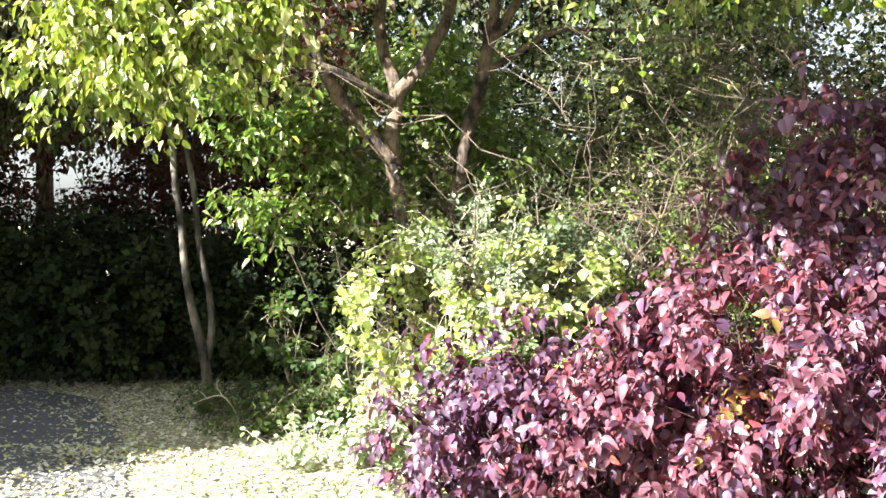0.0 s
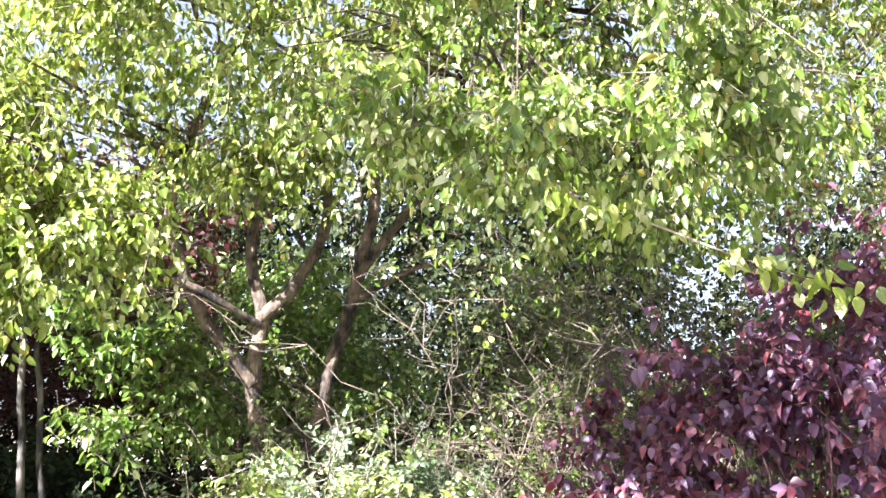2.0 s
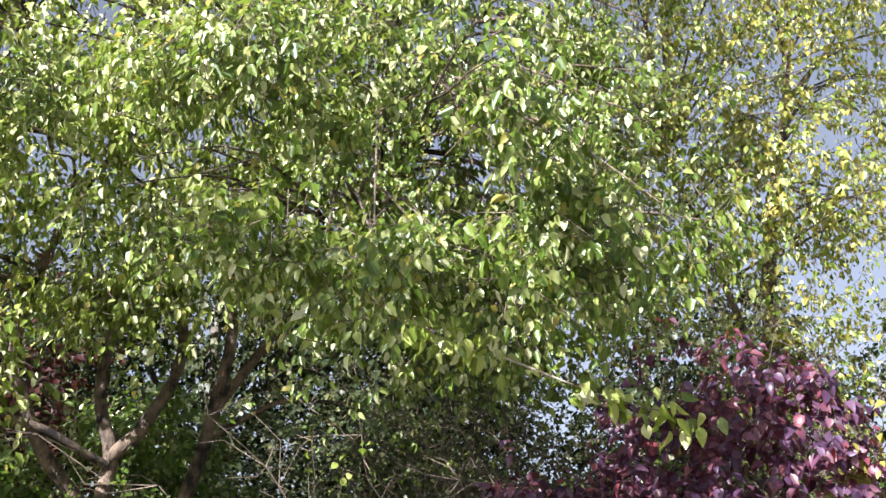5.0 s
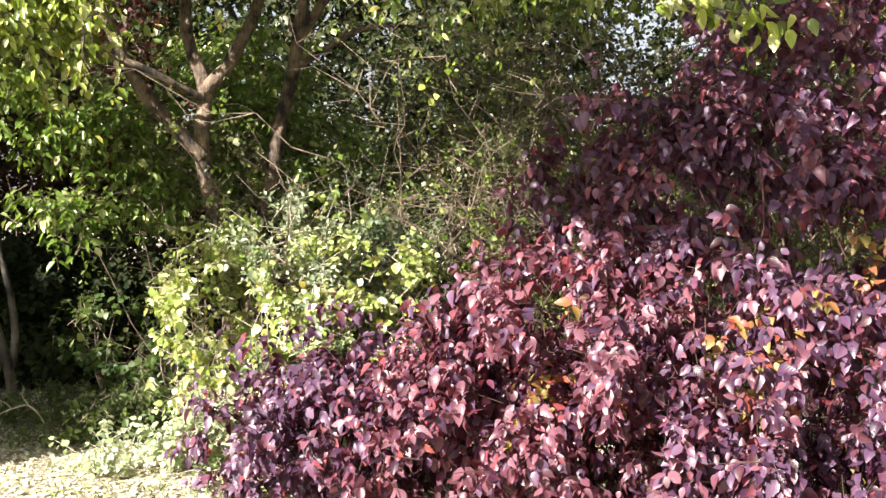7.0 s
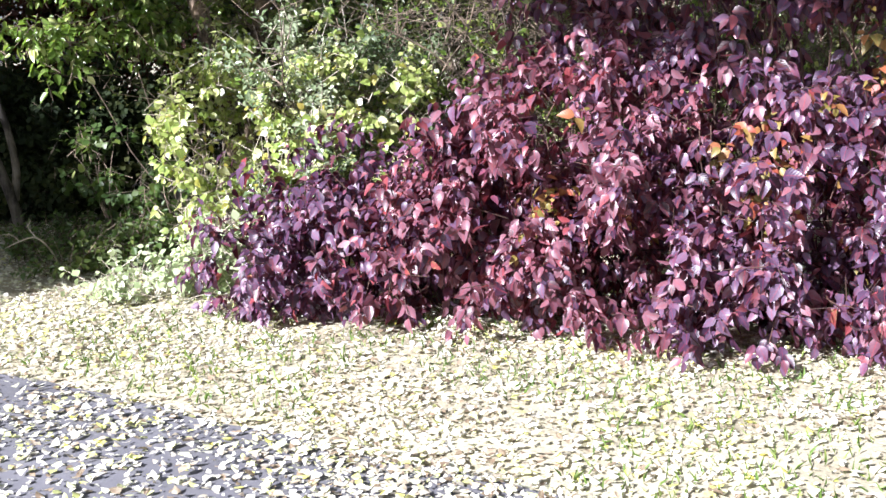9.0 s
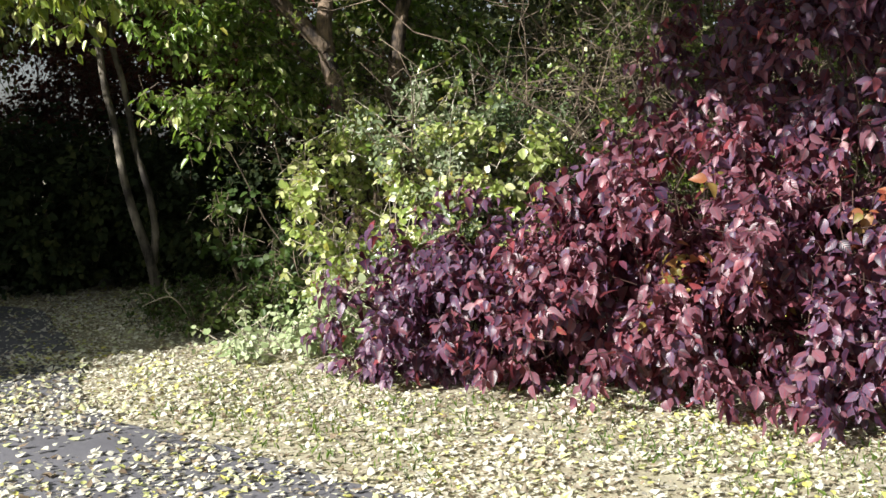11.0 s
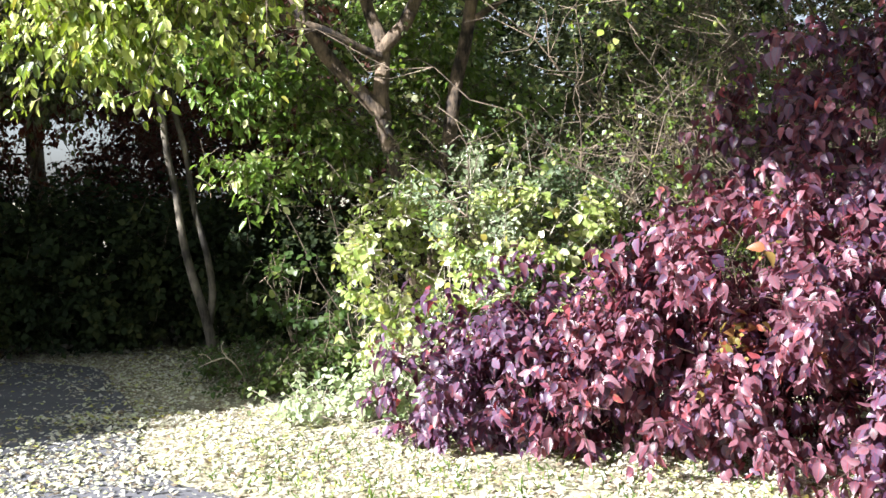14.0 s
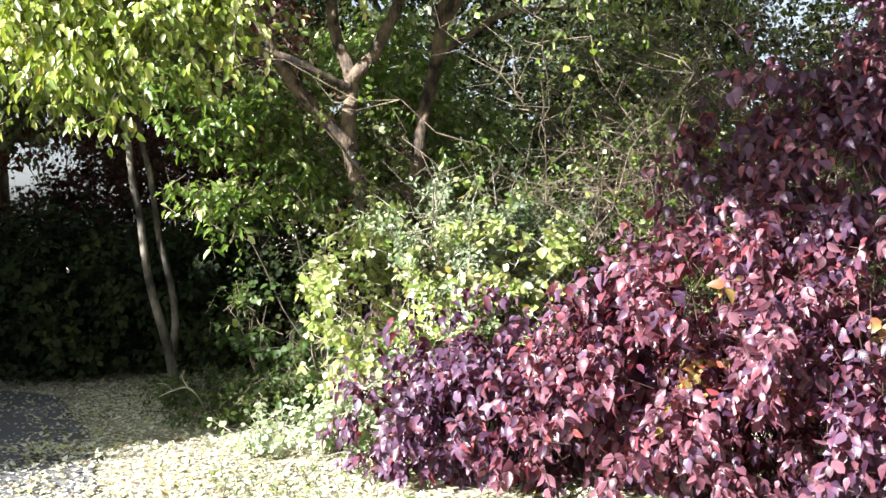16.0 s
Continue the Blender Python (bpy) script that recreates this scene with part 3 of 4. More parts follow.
shrub("dogwood_shrub", [(2.55, 5.0, 0.8, 0.65, 0.65, 0.9), (3.2, 4.8, 0.85, 0.65, 0.65, 0.95), (2.8, 5.4, 1.7, 0.75, 0.65, 0.95), (3.2, 5.5, 2.5, 0.5, 0.5, 0.9), (3.6, 5.4, 2.3, 0.45, 0.45, 1.0), (2.45, 4.85, 0.35, 0.55, 0.5, 0.4), (3.15, 4.6, 0.38, 0.6, 0.5, 0.42), (2.4, 5.65, 1.85, 0.45, 0.4, 0.5), (2.75, 5.6, 2.5, 0.4, 0.4, 0.55), (1.8, 5.95, 1.9, 0.28, 0.25, 0.4), (2.1, 5.8, 2.25, 0.32, 0.3, 0.45)],
      [(2.6, 5.4, 0), (2.9, 5.4, 0), (3.2, 5.3, 0), (3.4, 5.4, 0)], "tall dogwood shrub with dark purple and red leaves", PURPLE, DOGWOOD, 0.086, 1100, 5, shell=0.55, length=0.2, radius=0.085, droop=1.0, spread=0.8, fine=2.9, cut=0.0, singles=300, extra=(0.38, CRIMSON), third=(60, [(2.5, 4.75, 0.95, 0.4, 0.3, 0.5), (3.2, 4.65, 1.1, 0.5, 0.3, 0.7)], AMBER), stems=60, bark=REDTWIG, twigs=0.4, loose=0.66, thick=0.008, group="dogwood shrubs")
shrub("dogwood_shrub", [(4.0, 4.6, 0.9, 0.6, 0.7, 1.0), (4.6, 4.4, 1.0, 0.7, 0.7, 1.1), (4.2, 5.1, 1.9, 0.7, 0.6, 1.1)],
      [(4.0, 5.0, 0), (4.4, 4.8, 0), (4.6, 4.8, 0)], "dogwood shrub with thinning red and yellow leaves", CRIMSON, DOGWOOD, 0.084, 360, 5, length=0.2, radius=0.09, droop=1.15, spread=0.75, cut=-0.1, singles=0, extra=(0.35, YELLOWING), stems=40, bark=REDTWIG, twigs=0.4, loose=0.66, thick=0.008, group="dogwood shrubs")

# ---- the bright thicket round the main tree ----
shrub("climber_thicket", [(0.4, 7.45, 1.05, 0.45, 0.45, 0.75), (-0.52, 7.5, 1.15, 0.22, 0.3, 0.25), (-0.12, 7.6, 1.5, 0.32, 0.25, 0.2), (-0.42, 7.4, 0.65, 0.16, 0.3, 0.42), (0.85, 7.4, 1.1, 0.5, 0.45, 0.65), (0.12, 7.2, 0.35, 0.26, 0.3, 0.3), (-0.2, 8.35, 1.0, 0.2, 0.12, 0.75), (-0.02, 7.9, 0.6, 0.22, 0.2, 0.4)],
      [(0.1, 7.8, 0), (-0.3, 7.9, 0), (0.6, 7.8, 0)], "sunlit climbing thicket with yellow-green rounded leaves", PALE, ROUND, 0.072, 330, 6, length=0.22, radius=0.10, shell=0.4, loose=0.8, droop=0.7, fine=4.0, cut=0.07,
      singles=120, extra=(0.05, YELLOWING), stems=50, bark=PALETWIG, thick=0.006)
shrub("privet_bush", [(0.35, 7.35, 1.45, 0.55, 0.4, 0.45), (0.9, 7.6, 1.2, 0.6, 0.5, 0.6), (0.35, 7.2, 0.55, 0.4, 0.4, 0.45)],
      [(0.4, 7.8, 0), (0.8, 7.9, 0)], "twiggy bush with small grey-green leaves", GLAUCOUS, SLIVER, 0.06, 120, 9, pairs=6, length=0.25, radius=0.10, shell=0.45, droop=0.1, cut=-0.08, loose=0.5, stems=50, bark=PALETWIG, twigs=0.5, thick=0.005)
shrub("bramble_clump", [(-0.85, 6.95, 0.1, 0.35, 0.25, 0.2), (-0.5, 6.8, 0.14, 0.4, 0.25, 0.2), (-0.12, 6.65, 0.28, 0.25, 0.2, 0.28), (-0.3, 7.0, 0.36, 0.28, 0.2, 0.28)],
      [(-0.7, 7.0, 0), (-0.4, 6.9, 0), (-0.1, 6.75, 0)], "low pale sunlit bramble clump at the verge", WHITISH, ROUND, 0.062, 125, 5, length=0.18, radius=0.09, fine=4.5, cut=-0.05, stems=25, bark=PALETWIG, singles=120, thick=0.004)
shrub("weed_clump", [(-1.35, 7.8, 0.1, 0.4, 0.35, 0.25), (-0.95, 8.0, 0.15, 0.4, 0.35, 0.3), (-1.6, 8.6, 0.1, 0.5, 0.4, 0.22)],
      [(-1.3, 8.0, 0), (-0.9, 8.2, 0), (-1.6, 8.6, 0)], "shaded clump of nettles and low green weeds", WEED, BROAD, 0.06, 130, 6, length=0.18, radius=0.08, stems=30, droop=0.3)
# the share of PALE leaves stands in for sunlit hazel leaves
shrub("hazel_undergrowth", [(-2.1, 8.4, 2.7, 0.45, 0.25, 0.2), (-1.6, 8.55, 2.5, 0.45, 0.25, 0.3), (-1.1, 8.85, 2.35, 0.4, 0.25, 0.42), (-0.8, 9.0, 1.95, 0.28, 0.25, 0.4), (-1.25, 8.5, 1.8, 0.18, 0.15, 0.16), (-1.4, 8.45, 1.6, 0.13, 0.12, 0.12), (-1.55, 8.4, 1.75, 0.22, 0.12, 0.12), (0.2, 9.8, 2.2, 0.9, 0.5, 0.8), (-0.1, 9.6, 3.0, 0.8, 0.4, 0.5)],
      [(-0.7, 9.7, 0), (-0.5, 9.8, 0)], "green hazel undergrowth below the main tree", FRESH, BROAD, 0.095, 230, 6, length=0.24, radius=0.12, stems=10, droop=0.7, extra=(0.22, PALE), bark=TWIG, thick=0.008)
# a few PALE leaves are painted as ones the sun catches
shrub("shade_undergrowth", [(-1.3, 8.75, 0.62, 0.32, 0.3, 0.5), (-0.85, 8.6, 0.5, 0.34, 0.3, 0.5), (-0.55, 8.2, 0.35, 0.25, 0.25, 0.35)],
      [(-1.2, 8.8, 0), (-0.9, 8.7, 0), (-0.6, 8.3, 0)], "loose dark green undergrowth in the shade of the main tree", WEED, ROUND, 0.075, 60, 5, length=0.22, radius=0.11, shell=0.3, droop=0.6, stems=40, extra=(0.05, PALE), fine=3.5, cut=0.0, thick=0.006)
shrub("grass_tuft", [(3.35, 4.35, 0.12, 0.25, 0.2, 0.2)], [(3.35, 4.4, 0)], "small pale yellow-green weed at the shrub's foot", PALE, ROUND, 0.05, 22, 5, length=0.15, radius=0.06, stems=8, category="weed")

# ---- trees ----
tree("main_tree",
     [([(-0.05, 8.75, -0.05), (-0.12, 8.65, 0.6), (-0.2, 8.6, 1.1), (-0.31, 8.6, 1.67), (-0.43, 8.62, 2.22), (-0.43, 8.65, 2.52), (-0.43, 8.7, 2.78), (-0.55, 8.75, 3.15), (-0.56, 8.8, 3.65), (-0.45, 8.8, 4.6), (-0.3, 8.7, 5.8)],
       [0.105, 0.09, 0.080, 0.072, 0.068, 0.062, 0.060, 0.05, 0.045, 0.032, 0.012]),
      ([(-0.43, 8.6, 2.18), (-0.67, 8.55, 2.42), (-0.84, 8.5, 2.62), (-1.0, 8.45, 2.88), (-1.1, 8.4, 3.1), (-1.21, 8.35, 3.4), (-1.13, 8.3, 4.04), (-0.97, 8.3, 4.6), (-0.61, 8.3, 5.35), (-0.01, 8.3, 6.33), (0.4, 8.3, 6.9)],
       [0.066, 0.06, 0.058, 0.052, 0.05, 0.044, 0.036, 0.032, 0.028, 0.018, 0.01]),
      ([(-0.42, 8.65, 2.72), (-0.18, 8.65, 3.02), (0.02, 8.7, 3.6), (-0.12, 8.7, 4.6), (0.05, 8.7, 5.1), (-0.04, 8.7, 5.7)], [0.06, 0.056, 0.045, 0.035, 0.03, 0.012]),
      ([(-0.44, 8.6, 2.66), (-0.7, 8.45, 2.78), (-0.94, 8.35, 2.87), (-1.15, 8.3, 2.93), (-1.3, 8.25, 3.02)], [0.034, 0.033, 0.034, 0.03, 0.026]),
      ([(-1.15, 8.3, 4.9), (-1.25, 8.3, 5.25), (-1.44, 8.3, 5.8), (-1.6, 8.3, 6.2)], [0.024, 0.022, 0.018, 0.01])],
     [(-1.8, 6.9, 2.88, 0.7, 0.42, 0.54), (-2.4, 6.9, 2.8, 0.66, 0.42, 0.54), (-1.43, 7.0, 3.06, 0.65, 0.42, 0.52), (-2.1, 6.9, 3.25, 0.88, 0.45, 0.46), (-2.9, 7.7, 4.15, 0.8, 0.7, 0.45), (-1.3, 7.8, 4.8, 1.4, 0.9, 1.0), (-1.5, 8.0, 6.2, 1.8, 1.1, 1.1), (0.2, 7.6, 5.4, 1.3, 0.9, 1.1), (0.2, 8.1, 4.1, 0.7, 0.5, 0.5), (-0.3, 7.8, 7.6, 2.6, 1.2, 0.9), (-3.0, 8.4, 4.2, 0.8, 0.6, 0.6), (-0.5, 8.0, 3.85, 0.6, 0.5, 0.4), (-2.6, 9.6, 5.8, 1.0, 0.8, 0.8)],
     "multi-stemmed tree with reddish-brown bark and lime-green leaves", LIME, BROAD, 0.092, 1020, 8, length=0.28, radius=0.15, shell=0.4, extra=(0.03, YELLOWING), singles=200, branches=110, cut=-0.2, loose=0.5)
tree("leaning_tree",
     [([(-0.05, 9.1, -0.05), (-0.02, 9.05, 0.9), (0.01, 9.0, 1.42), (0.09, 9.0, 1.84), (0.15, 9.0, 2.19), (0.2, 9.0, 2.46), (0.26, 9.0, 2.7), (0.3, 9.0, 2.98), (0.42, 9.0, 3.86), (0.28, 9.0, 4.73), (0.36, 9.0, 5.5)],
       [0.08, 0.072, 0.068, 0.064, 0.062, 0.060, 0.058, 0.056, 0.05, 0.035, 0.014]),
      ([(0.34, 9.0, 3.2), (0.8, 8.6, 3.9), (1.22, 8.0, 4.5), (1.6, 7.6, 5.25), (1.8, 7.5, 5.73), (1.97, 7.5, 6.22), (2.25, 7.45, 6.75)], [0.042, 0.04, 0.036, 0.034, 0.032, 0.028, 0.016]),
      ([(1.97, 7.5, 6.2), (1.85, 7.5, 6.4), (1.7, 7.5, 6.75)], [0.018, 0.016, 0.01]),
      ([(0.35, 9.0, 3.0), (0.9, 8.8, 3.3), (1.6, 8.7, 3.35)], [0.03, 0.022, 0.01])],
     [(1.1, 7.2, 4.2, 0.9, 0.7, 0.8), (1.7, 7.0, 4.9, 1.4, 0.9, 1.1), (2.0, 7.3, 6.2, 1.6, 1.0, 1.0), (0.8, 7.6, 6.6, 1.4, 1.0, 1.0), (2.3, 6.6, 3.7, 0.9, 0.8, 0.7), (1.3, 7.0, 3.5, 0.8, 0.6, 0.45), (2.6, 7.4, 7.6, 1.8, 1.0, 0.8), (3.0, 6.9, 5.2, 0.9, 0.8, 1.0), (1.7, 5.0, 3.4, 0.7, 0.5, 0.35), (1.4, 5.6, 4.9, 0.9, 0.6, 0.45), (0.3, 5.6, 4.6, 0.9, 0.6, 0.45), (2.6, 5.3, 3.85, 0.7, 0.5, 0.4), (0.4, 5.2, 4.6, 0.9, 0.7, 0.4), (-0.3, 6.6, 4.0, 0.7, 0.5, 0.4), (-1.0, 6.3, 4.7, 0.8, 0.5, 0.4), (-1.9, 6.1, 5.0, 0.9, 0.6, 0.4), (1.05, 4.75, 3.2, 0.55, 0.3, 0.24), (1.0, 4.6, 3.25, 0.5, 0.35, 0.24), (1.5, 4.75, 3.35, 0.6, 0.35, 0.26), (1.8, 4.5, 3.75, 0.6, 0.4, 0.28), (2.0, 4.7, 3.6, 0.6, 0.4, 0.3), (0.35, 4.8, 3.3, 0.5, 0.35, 0.25), (1.5, 4.2, 3.9, 0.7, 0.4, 0.3)],
     "leaning tree with brown bark, sun dapple in its colour, and green leaves", GREEN, BROAD, 0.079, 1320, 8, length=0.28, radius=0.15, shell=0.4, extra=(0.03, YELLOWING), branches=120, cut=-0.1, loose=0.5)


def hanging_twig():
    """The pale dead end of a low bough, with leaves hanging from it."""
    top = thing("pale_bough", (1.5, 5.2, 2.98), "pale bare bough end with hanging yellow-green leaves", "branch")
    line = smooth_line([(1.62, 5.0, 2.95), (1.84, 5.0, 2.885), (2.02, 5.0, 2.835)], [0.0068, 0.0066, 0.0055], 6, 0.006)
    part("bough_end", tubes_mesh("bough_end", [line], 7), PALETWIG, top)
    tip = smooth_line([(2.02, 5.0, 2.835), (2.4, 5.0, 2.75), (2.75, 5.02, 2.72)], [0.0055, 0.0045, 0.002], 6, 0.006)
    part("bough_tip", tubes_mesh("bough_tip", [tip], 6), TWIG, top)
    back = smooth_line([(0.9, 7.9, 4.6), (1.1, 6.6, 3.9), (1.35, 5.5, 3.2), (1.62, 5.0, 2.95)], [0.022, 0.018, 0.012, 0.0085], 5, 0.02)
    part("bough", tubes_mesh("bough", [back], 7), BARK, top)
    n = 60
    at = np.concatenate([tip[0][rng.integers(0, len(tip[0]), n)], back[0][rng.integers(5, len(back[0]), 3 * n)]]) + rng.normal(size=(4 * n, 3)) * 0.06
    n = len(at)
    spots = (at, unit(rng.normal(size=(n, 3)) * 0.35 + [0.2, 0, -1]), unit(rng.normal(size=(n, 3)) + [0, -1, 0.3]), rng.uniform(0.07, 0.115, n))
    single_leaves(top, spots, DOGWOOD, LIME)


hanging_twig()


def dead_twig():
    """A dry, crooked twig standing out of the weeds into the light."""
    top = thing("dead_twig", (-1.48, 8.0, 0), "dry pale crooked twig sticking out of the weeds", "twig")
    for points, radii in (([(-1.48, 8.05, -0.02), (-1.5, 7.8, 0.2), (-1.56, 7.62, 0.34), (-1.66, 7.55, 0.33), (-1.76, 7.55, 0.29)], [0.008, 0.007, 0.006, 0.005, 0.003]),
                          ([(-1.56, 7.62, 0.34), (-1.6, 7.6, 0.42), (-1.58, 7.6, 0.47)], [0.005, 0.004, 0.002]),
                          ([(-1.66, 7.55, 0.33), (-1.7, 7.53, 0.38), (-1.76, 7.52, 0.39)], [0.004, 0.003, 0.002])):
        part("twig", tubes_mesh("twig", [smooth_line(points, radii, 4, 0.015)], 6), PALETWIG, top)


dead_twig()

tree("twin_tree",
     [([(-2.03, 9.2, -0.05), (-2.01, 9.2, 0.2), (-2.05, 9.2, 0.47), (-2.20, 9.2, 0.97), (-2.29, 9.2, 1.46), (-2.36, 9.2, 1.95), (-2.43, 9.2, 2.5), (-2.55, 9.1, 3.4)], [0.058, 0.050, 0.044, 0.037, 0.033, 0.031, 0.028, 0.018]),
      ([(-2.04, 9.22, 0.42), (-2.01, 9.25, 0.81), (-2.09, 9.28, 1.21), (-2.16, 9.3, 1.48), (-2.23, 9.3, 1.96), (-2.31, 9.3, 2.5), (-2.25, 9.3, 3.4)], [0.036, 0.032, 0.030, 0.029, 0.027, 0.025, 0.016])],
     [(-2.7, 9.1, 3.4, 1.2, 0.9, 0.7), (-3.6, 9.3, 2.8, 0.9, 0.7, 0.5), (-4.4, 9.2, 3.4, 1.0, 0.9, 0.6), (-3.4, 8.9, 4.2, 1.3, 1.0, 0.6)], "slim two-stemmed tree with smooth grey bark in shade", OLIVE, BROAD, 0.085, 430, 7, bark=GREYBARK, branches=60, rough=0.0, radius=0.16)

# tree added out of view beside the path; its bough shades the dogwood tops
tree("overhanging_tree",
     [([(-3.0, -4.0, -0.05), (-3.1, -3.9, 2.0), (-3.0, -3.8, 4.5), (-3.1, -3.7, 6.5), (-3.0, -3.6, 8.3)], [0.19, 0.16, 0.12, 0.08, 0.02]),
      ([(-3.0, -3.8, 4.3), (-2.6, -2.2, 4.9), (-1.9, 0.0, 5.0), (-1.3, 2.2, 4.8), (-2.0, 3.4, 4.5)], [0.08, 0.06, 0.04, 0.025, 0.008])],
     [(-3.1, -3.6, 7.6, 1.4, 1.3, 1.1), (-2.05, 3.5, 4.5, 0.6, 0.5, 0.3), (-1.6, 2.9, 4.65, 0.6, 0.5, 0.32), (-1.15, 2.3, 4.8, 0.6, 0.5, 0.35)],
     "unseen tree added beside the path, its bough shading the dogwood tops", GREEN, BROAD, 0.095, 180, 7, length=0.3, radius=0.16, branches=40)

tree("yellowing_tree",
     [([(5.6, 9.6, -0.05), (5.8, 9.5, 2.0), (6.0, 9.5, 4.5), (6.1, 9.5, 6.0), (6.4, 9.5, 7.5), (6.4, 9.5, 9.0)], [0.14, 0.12, 0.09, 0.07, 0.05, 0.02]),
      ([(5.95, 9.5, 4.0), (5.3, 9.3, 5.2), (4.7, 9.2, 6.4)], [0.05, 0.035, 0.015])],
     [(4.6, 8.6, 6.8, 1.6, 1.2, 1.3), (6.2, 8.8, 6.6, 1.5, 1.2, 1.4), (4.0, 8.8, 4.9, 1.0, 0.8, 0.8), (5.6, 8.4, 4.0, 1.0, 0.8, 1.0), (3.6, 8.2, 6.2, 1.0, 0.8, 0.9), (4.6, 8.2, 8.0, 2.0, 1.0, 0.9), (6.5, 8.4, 8.3, 1.5, 1.0, 1.0), (5.4, 7.8, 5.4, 1.2, 0.8, 0.8)],
     "thin tree with yellowing small leaves and open crown", LIME, BROAD, 0.082, 800, 6, length=0.3, radius=0.18, extra=(0.4, YELLOWING), branches=90, cut=-0.15)


def bare_thicket(name, x0, x1, y0, y1, height, count, label):
    """Criss-crossing thin stems with few small leaves."""
    top = thing(name, ((x0 + x1) / 2, (y0 + y1) / 2, 0), label, "thicket")
    stems, lines, tips = [], [], []
    for i in range(count):
        p = np.array([rng.uniform(x0, x1), rng.uniform(y0, y1), -0.03])
        way = np.array([rng.normal() * 0.45, rng.normal() * 0.25, 1.0])
        pts, r = [p], 0.011 * rng.uniform(0.5, 1.2)
        h = height * rng.uniform(0.5, 1.1)
        for k in range(5):
            way = way + rng.normal(size=3) * [0.3, 0.25, 0.1] - [0, 0, 0.03]
            p = p + unit(way) * h / 5
            pts.append(p)
        pts = np.array(pts)
        stems.append(smooth_line(pts, np.linspace(r, 0.003, 6), 4, 0.16, i))
        stem = stems[-1][0]
        for k in range(40):
            a = stem[rng.integers(4, len(stem))]
            b = a + rng.normal(size=3) * [0.2, 0.18, 0.15] + [0, 0, 0.06]
            lines.append((np.stack([a, (a + b) / 2 + rng.normal(size=3) * 0.05, b]), np.array([0.004, 0.0025, 0.0012])))
            tips.append(b)
    for line in stems:
        part("stem", tubes_mesh("stem", [line], 5), TWIG, top)
    part("twig_growth", tubes_mesh("twig_growth", lines, 3), TWIG, top, "", "stuff")
    tips = np.array(tips)
    tips = tips[thinned(tips, 2.0, 0.08, 3)]
    spots, _ = shoots(np.repeat(tips, 2, 0) + rng.normal(size=(len(tips) * 2, 3)) * 0.08, rng.normal(size=(len(tips) * 2, 3)), 0.2, 4, 0.045, 0.3)
    flag = rng.random(len(spots[0])) < 0.25
    part("foliage", leaf_mesh("foliage", pick_spots(spots, ~flag), SLIVER), OLIVE, top, "", "stuff")
    part("turned_foliage", leaf_mesh("turned_foliage", pick_spots(spots, flag), ROUGHLEAF), FRESH, top, "", "stuff")
    late, _ = shoots(tips[::6], rng.normal(size=(len(tips[::6]), 3)), 0.25, 2, 0.06, 0.6)
    part("yellow_foliage", leaf_mesh("yellow_foliage", late, ROUND), LIME, top, "larger yellow-green leaves", "stuff")
    return top


bare_thicket("twiggy_thicket", 0.6, 3.6, 8.0, 9.4, 3.2, 110, "grey twiggy thicket with sparse small leaves")
bare_thicket("twiggy_thicket", 2.4, 6.5, 7.0, 9.0, 5.0, 130, "tall twiggy thicket with sparse small leaves behind the dogwoods")

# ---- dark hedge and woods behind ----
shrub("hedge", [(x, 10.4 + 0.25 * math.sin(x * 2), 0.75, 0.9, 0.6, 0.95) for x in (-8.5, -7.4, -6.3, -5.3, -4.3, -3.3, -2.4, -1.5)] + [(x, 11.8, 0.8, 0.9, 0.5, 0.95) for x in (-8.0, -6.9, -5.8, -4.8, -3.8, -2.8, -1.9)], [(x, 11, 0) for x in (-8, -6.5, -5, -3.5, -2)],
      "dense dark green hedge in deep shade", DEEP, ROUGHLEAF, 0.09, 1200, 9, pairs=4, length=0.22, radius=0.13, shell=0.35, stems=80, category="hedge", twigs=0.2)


# hedge added outside the view to block the sun from the far path
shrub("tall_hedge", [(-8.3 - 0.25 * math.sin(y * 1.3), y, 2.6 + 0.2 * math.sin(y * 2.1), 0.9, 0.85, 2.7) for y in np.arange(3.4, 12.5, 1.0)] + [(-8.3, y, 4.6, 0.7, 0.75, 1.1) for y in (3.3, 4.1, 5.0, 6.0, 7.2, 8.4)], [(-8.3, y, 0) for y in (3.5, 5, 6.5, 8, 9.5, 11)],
      "tall hedge added out of view to cast the shade over the path", DEEP, ROUGHLEAF, 0.15, 1000, 8, pairs=4, length=0.3, radius=0.22, shell=0.3, stems=60, category="hedge", twigs=0.2)


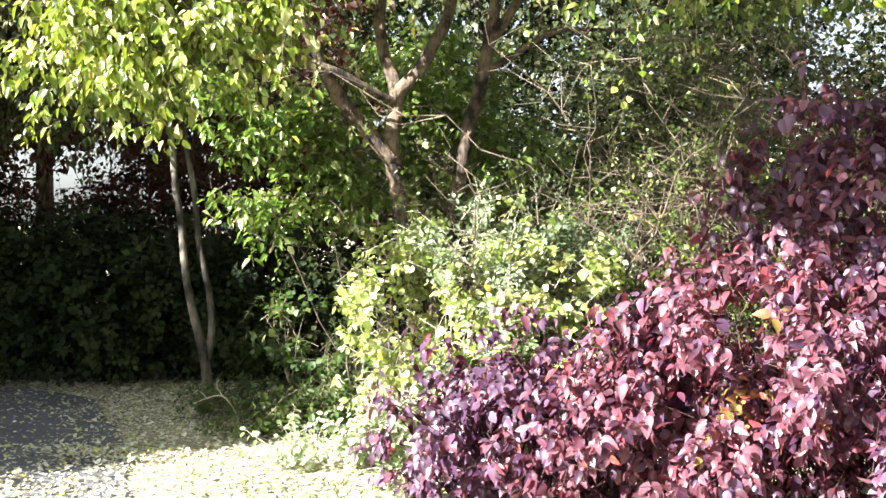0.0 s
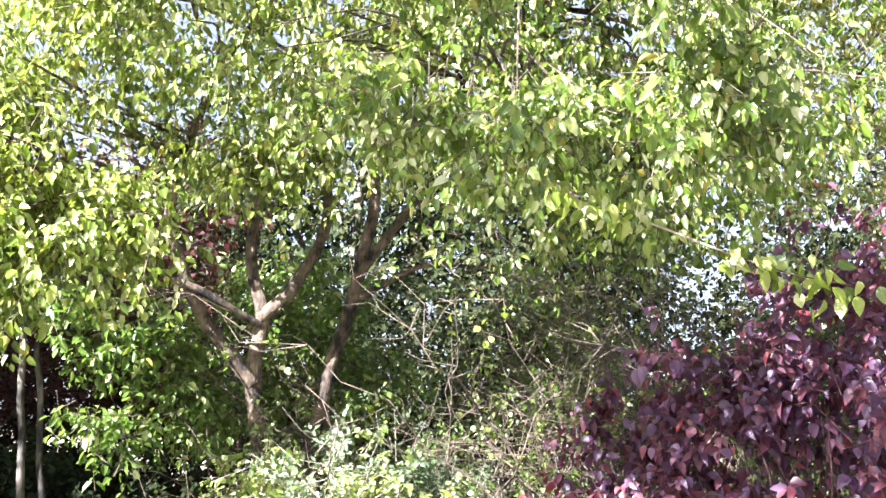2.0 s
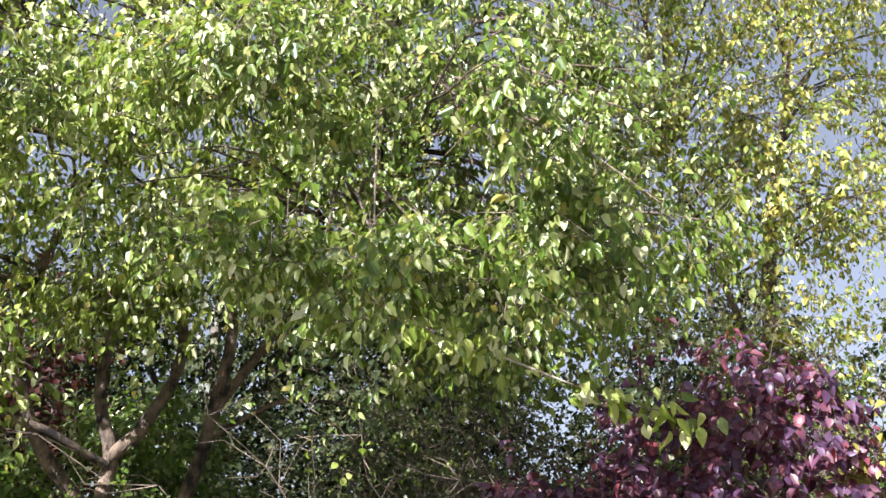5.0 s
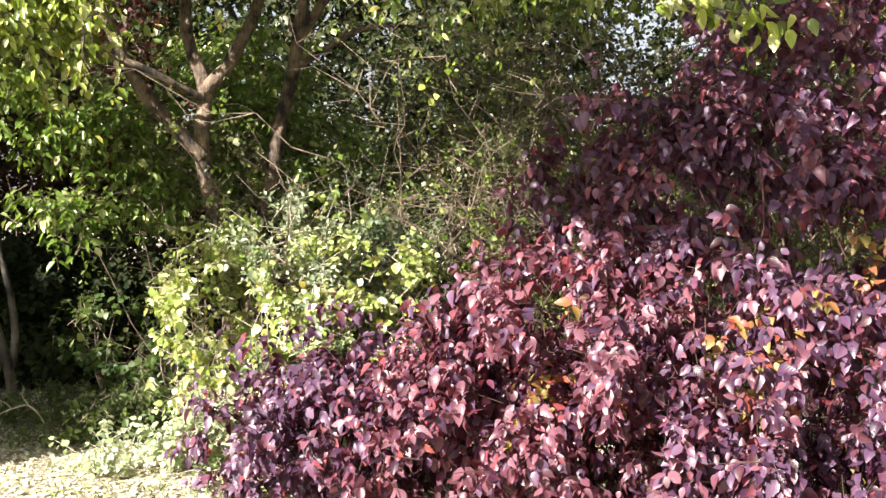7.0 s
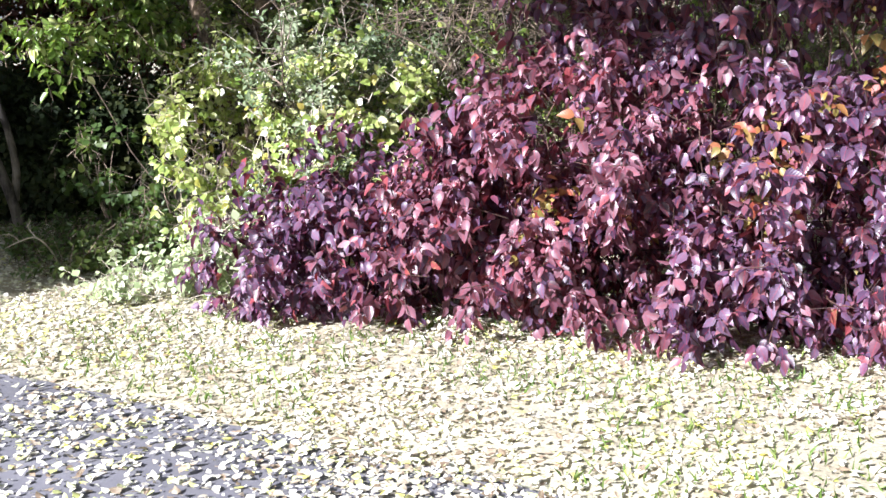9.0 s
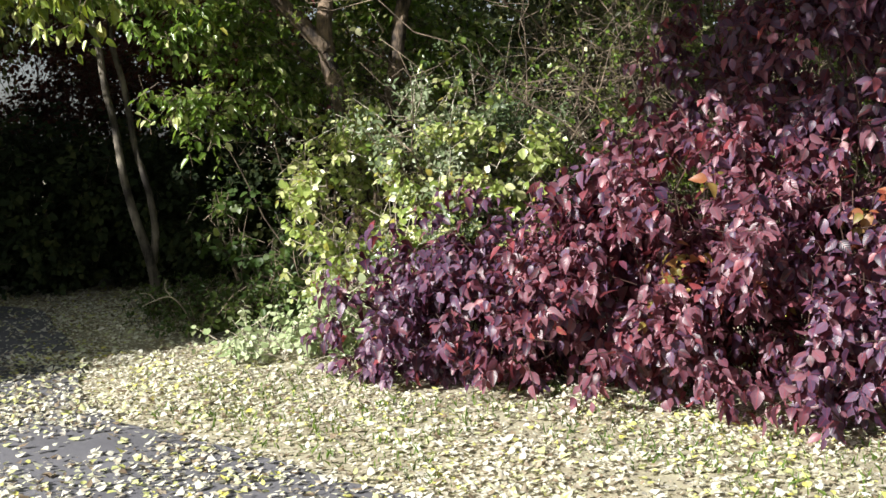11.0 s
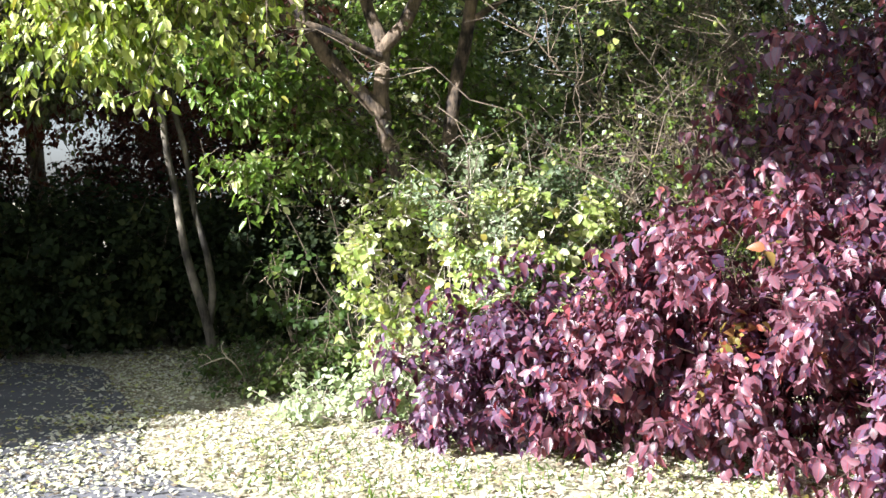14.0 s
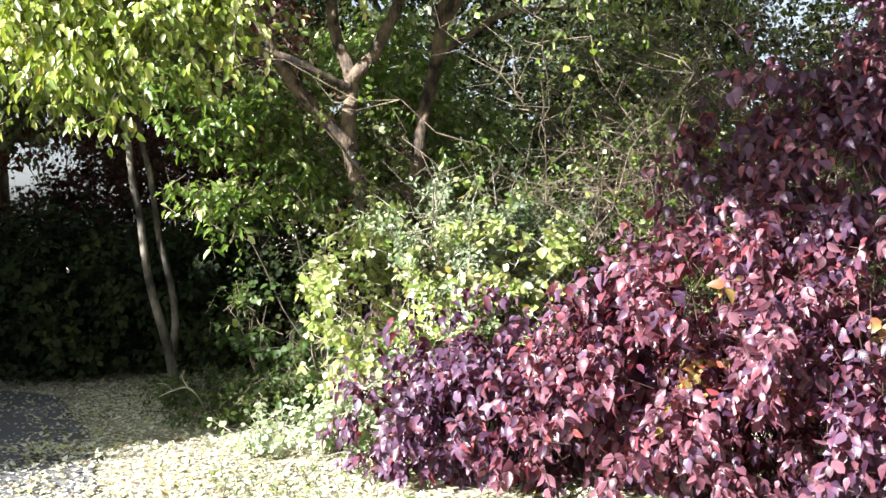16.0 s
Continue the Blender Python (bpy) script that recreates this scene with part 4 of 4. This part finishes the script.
def woods_bank(name, x0, x1, y, height, count, mat, extra, label):
    """A closed edge of undergrowth far behind, too dense to tell its plants apart."""
    xs = np.arange(x0, x1, 1.1)
    blobs = [(x, y + 0.5 * math.sin(x * 1.9), height * (0.45 + 0.08 * math.sin(x * 2.7)), 0.95, 0.7, height * (0.5 + 0.08 * math.sin(x * 3.1))) for x in xs]
    blobs = [b for b in blobs if not -6.0 < b[0] < -4.2] + [(-5.1, y, 0.8, 1.2, 0.7, 1.1)] * (x0 < -6)
    top = thing(name, ((x0 + x1) / 2, y, 0), label, "undergrowth", "", "stuff")
    tips, ways, _ = clustered(blobs, count, 9, 0.2, 0.3)
    spots, lines = shoots(tips[tips[:, 2] > 0.05], ways[tips[:, 2] > 0.05], 0.3, 4, 0.085, 0.4)
    flag = rng.random(len(spots[0])) < 0.3
    part("foliage", leaf_mesh("foliage", pick_spots(spots, ~flag), ROUGHLEAF), mat, top, "", "stuff")
    part("turned_foliage", leaf_mesh("turned_foliage", pick_spots(spots, flag), ROUGHLEAF), extra, top, "", "stuff")
    part("twig_growth", tubes_mesh("twig_growth", lines[::8], 3), TWIG, top, "", "stuff")


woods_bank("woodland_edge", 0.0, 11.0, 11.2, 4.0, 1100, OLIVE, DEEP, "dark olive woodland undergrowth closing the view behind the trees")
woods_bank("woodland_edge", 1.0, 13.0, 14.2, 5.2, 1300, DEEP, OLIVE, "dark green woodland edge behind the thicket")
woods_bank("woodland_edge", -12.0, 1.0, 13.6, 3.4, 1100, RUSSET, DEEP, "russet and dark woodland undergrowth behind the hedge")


shrub("russet_bush", [(-5.0, 12.6, 3.0, 1.3, 0.7, 0.5), (-4.3, 12.7, 1.7, 0.4, 0.3, 0.35), (-3.5, 12.4, 2.2, 0.9, 0.6, 1.0), (-6.8, 12.6, 2.5, 0.9, 0.6, 1.0)], [(-5.0, 12.7, 0), (-3.8, 12.6, 0), (-6.4, 12.7, 0)],
      "sparse russet-leaved bush showing bright gaps behind the hedge", RUSSET, ROUGHLEAF, 0.075, 330, 5, pairs=3, length=0.35, radius=0.2, shell=0.1, stems=50)


def wood_tree(mat, extra, seed_x, height, label):
    h = height
    return tree("woodland_tree", [([(seed_x, 15, -0.05), (seed_x + 0.1, 15, h * 0.3), (seed_x - 0.1, 15, h * 0.6), (seed_x + 0.1, 15, h * 0.95)], [0.16, 0.13, 0.09, 0.02]),
                                  ([(seed_x, 15, h * 0.35), (seed_x + 0.8, 14.7, h * 0.55), (seed_x + 1.3, 14.6, h * 0.75)], [0.07, 0.05, 0.02]),
                                  ([(seed_x, 15, h * 0.4), (seed_x - 0.9, 15.2, h * 0.55), (seed_x - 1.4, 15.1, h * 0.7)], [0.07, 0.05, 0.02])],
                [(seed_x, 15, h * 0.72, 2.0, 1.8, h * 0.3), (seed_x + 1.2, 14.7, h * 0.55, 1.4, 1.3, h * 0.2), (seed_x - 1.3, 15.2, h * 0.5, 1.5, 1.3, h * 0.2)],
                label, mat, ROUGHLEAF, 0.13, 300, 8, bark=GREYBARK, length=0.4, radius=0.28, shell=0.25, branches=60, extra=extra, group="woodland trees", sides=8, twiggy=0.12)


def at_spot(ob, x, y, turn, scale=1.0):
    m = pose(x, y, -0.05, 0, 0, turn)
    made = copy_thing(ob, m)
    made.scale = (scale, scale, scale)
    return made


russet = wood_tree(RUSSET, (0.25, OLIVE), -5.8, 6.5, "woodland tree with russet autumn leaves")
green = wood_tree(DEEP, (0.35, OLIVE), 0.5, 8.5, "dark green woodland tree")
for x, y, turn, s in ((-2.6, 14.2, 140, 0.85), (-9.3, 15.5, 60, 1.1)):
    at_spot(russet, x, y, turn, s)
# trees added at the sunny side, mostly unseen, shading the path's far end
for x, y, turn, s in ((-8.2, 7.6, 110, 0.82), (-8.0, 11.0, 200, 0.85), (-5.7, 12.0, 320, 0.9), (-11.5, 8.2, 250, 0.95), (-5.9, 9.9, 40, 0.8), (-6.6, 7.9, 290, 0.75)):
    at_spot(green, x, y, turn, s)
for x, y, turn, s in ((3.6, 14.5, 80, 1.0), (7.5, 13.5, 150, 0.9), (11.5, 12.0, 30, 1.0), (-2.5, 18.5, 300, 1.0), (-13, 14.0, 10, 1.1), (12.0, 6.0, 75, 0.9)):
    at_spot(green, x, y, turn, s)
# ring of trees added out of view behind the camera, holding back skylight
for k in range(7):
    a = radians(246 + k * 20)
    at_spot(green if k % 3 else russet, 17 * math.cos(a) + 3.5, 15 * math.sin(a) - 2, k * 47, 1.0 + 0.1 * (k % 3))
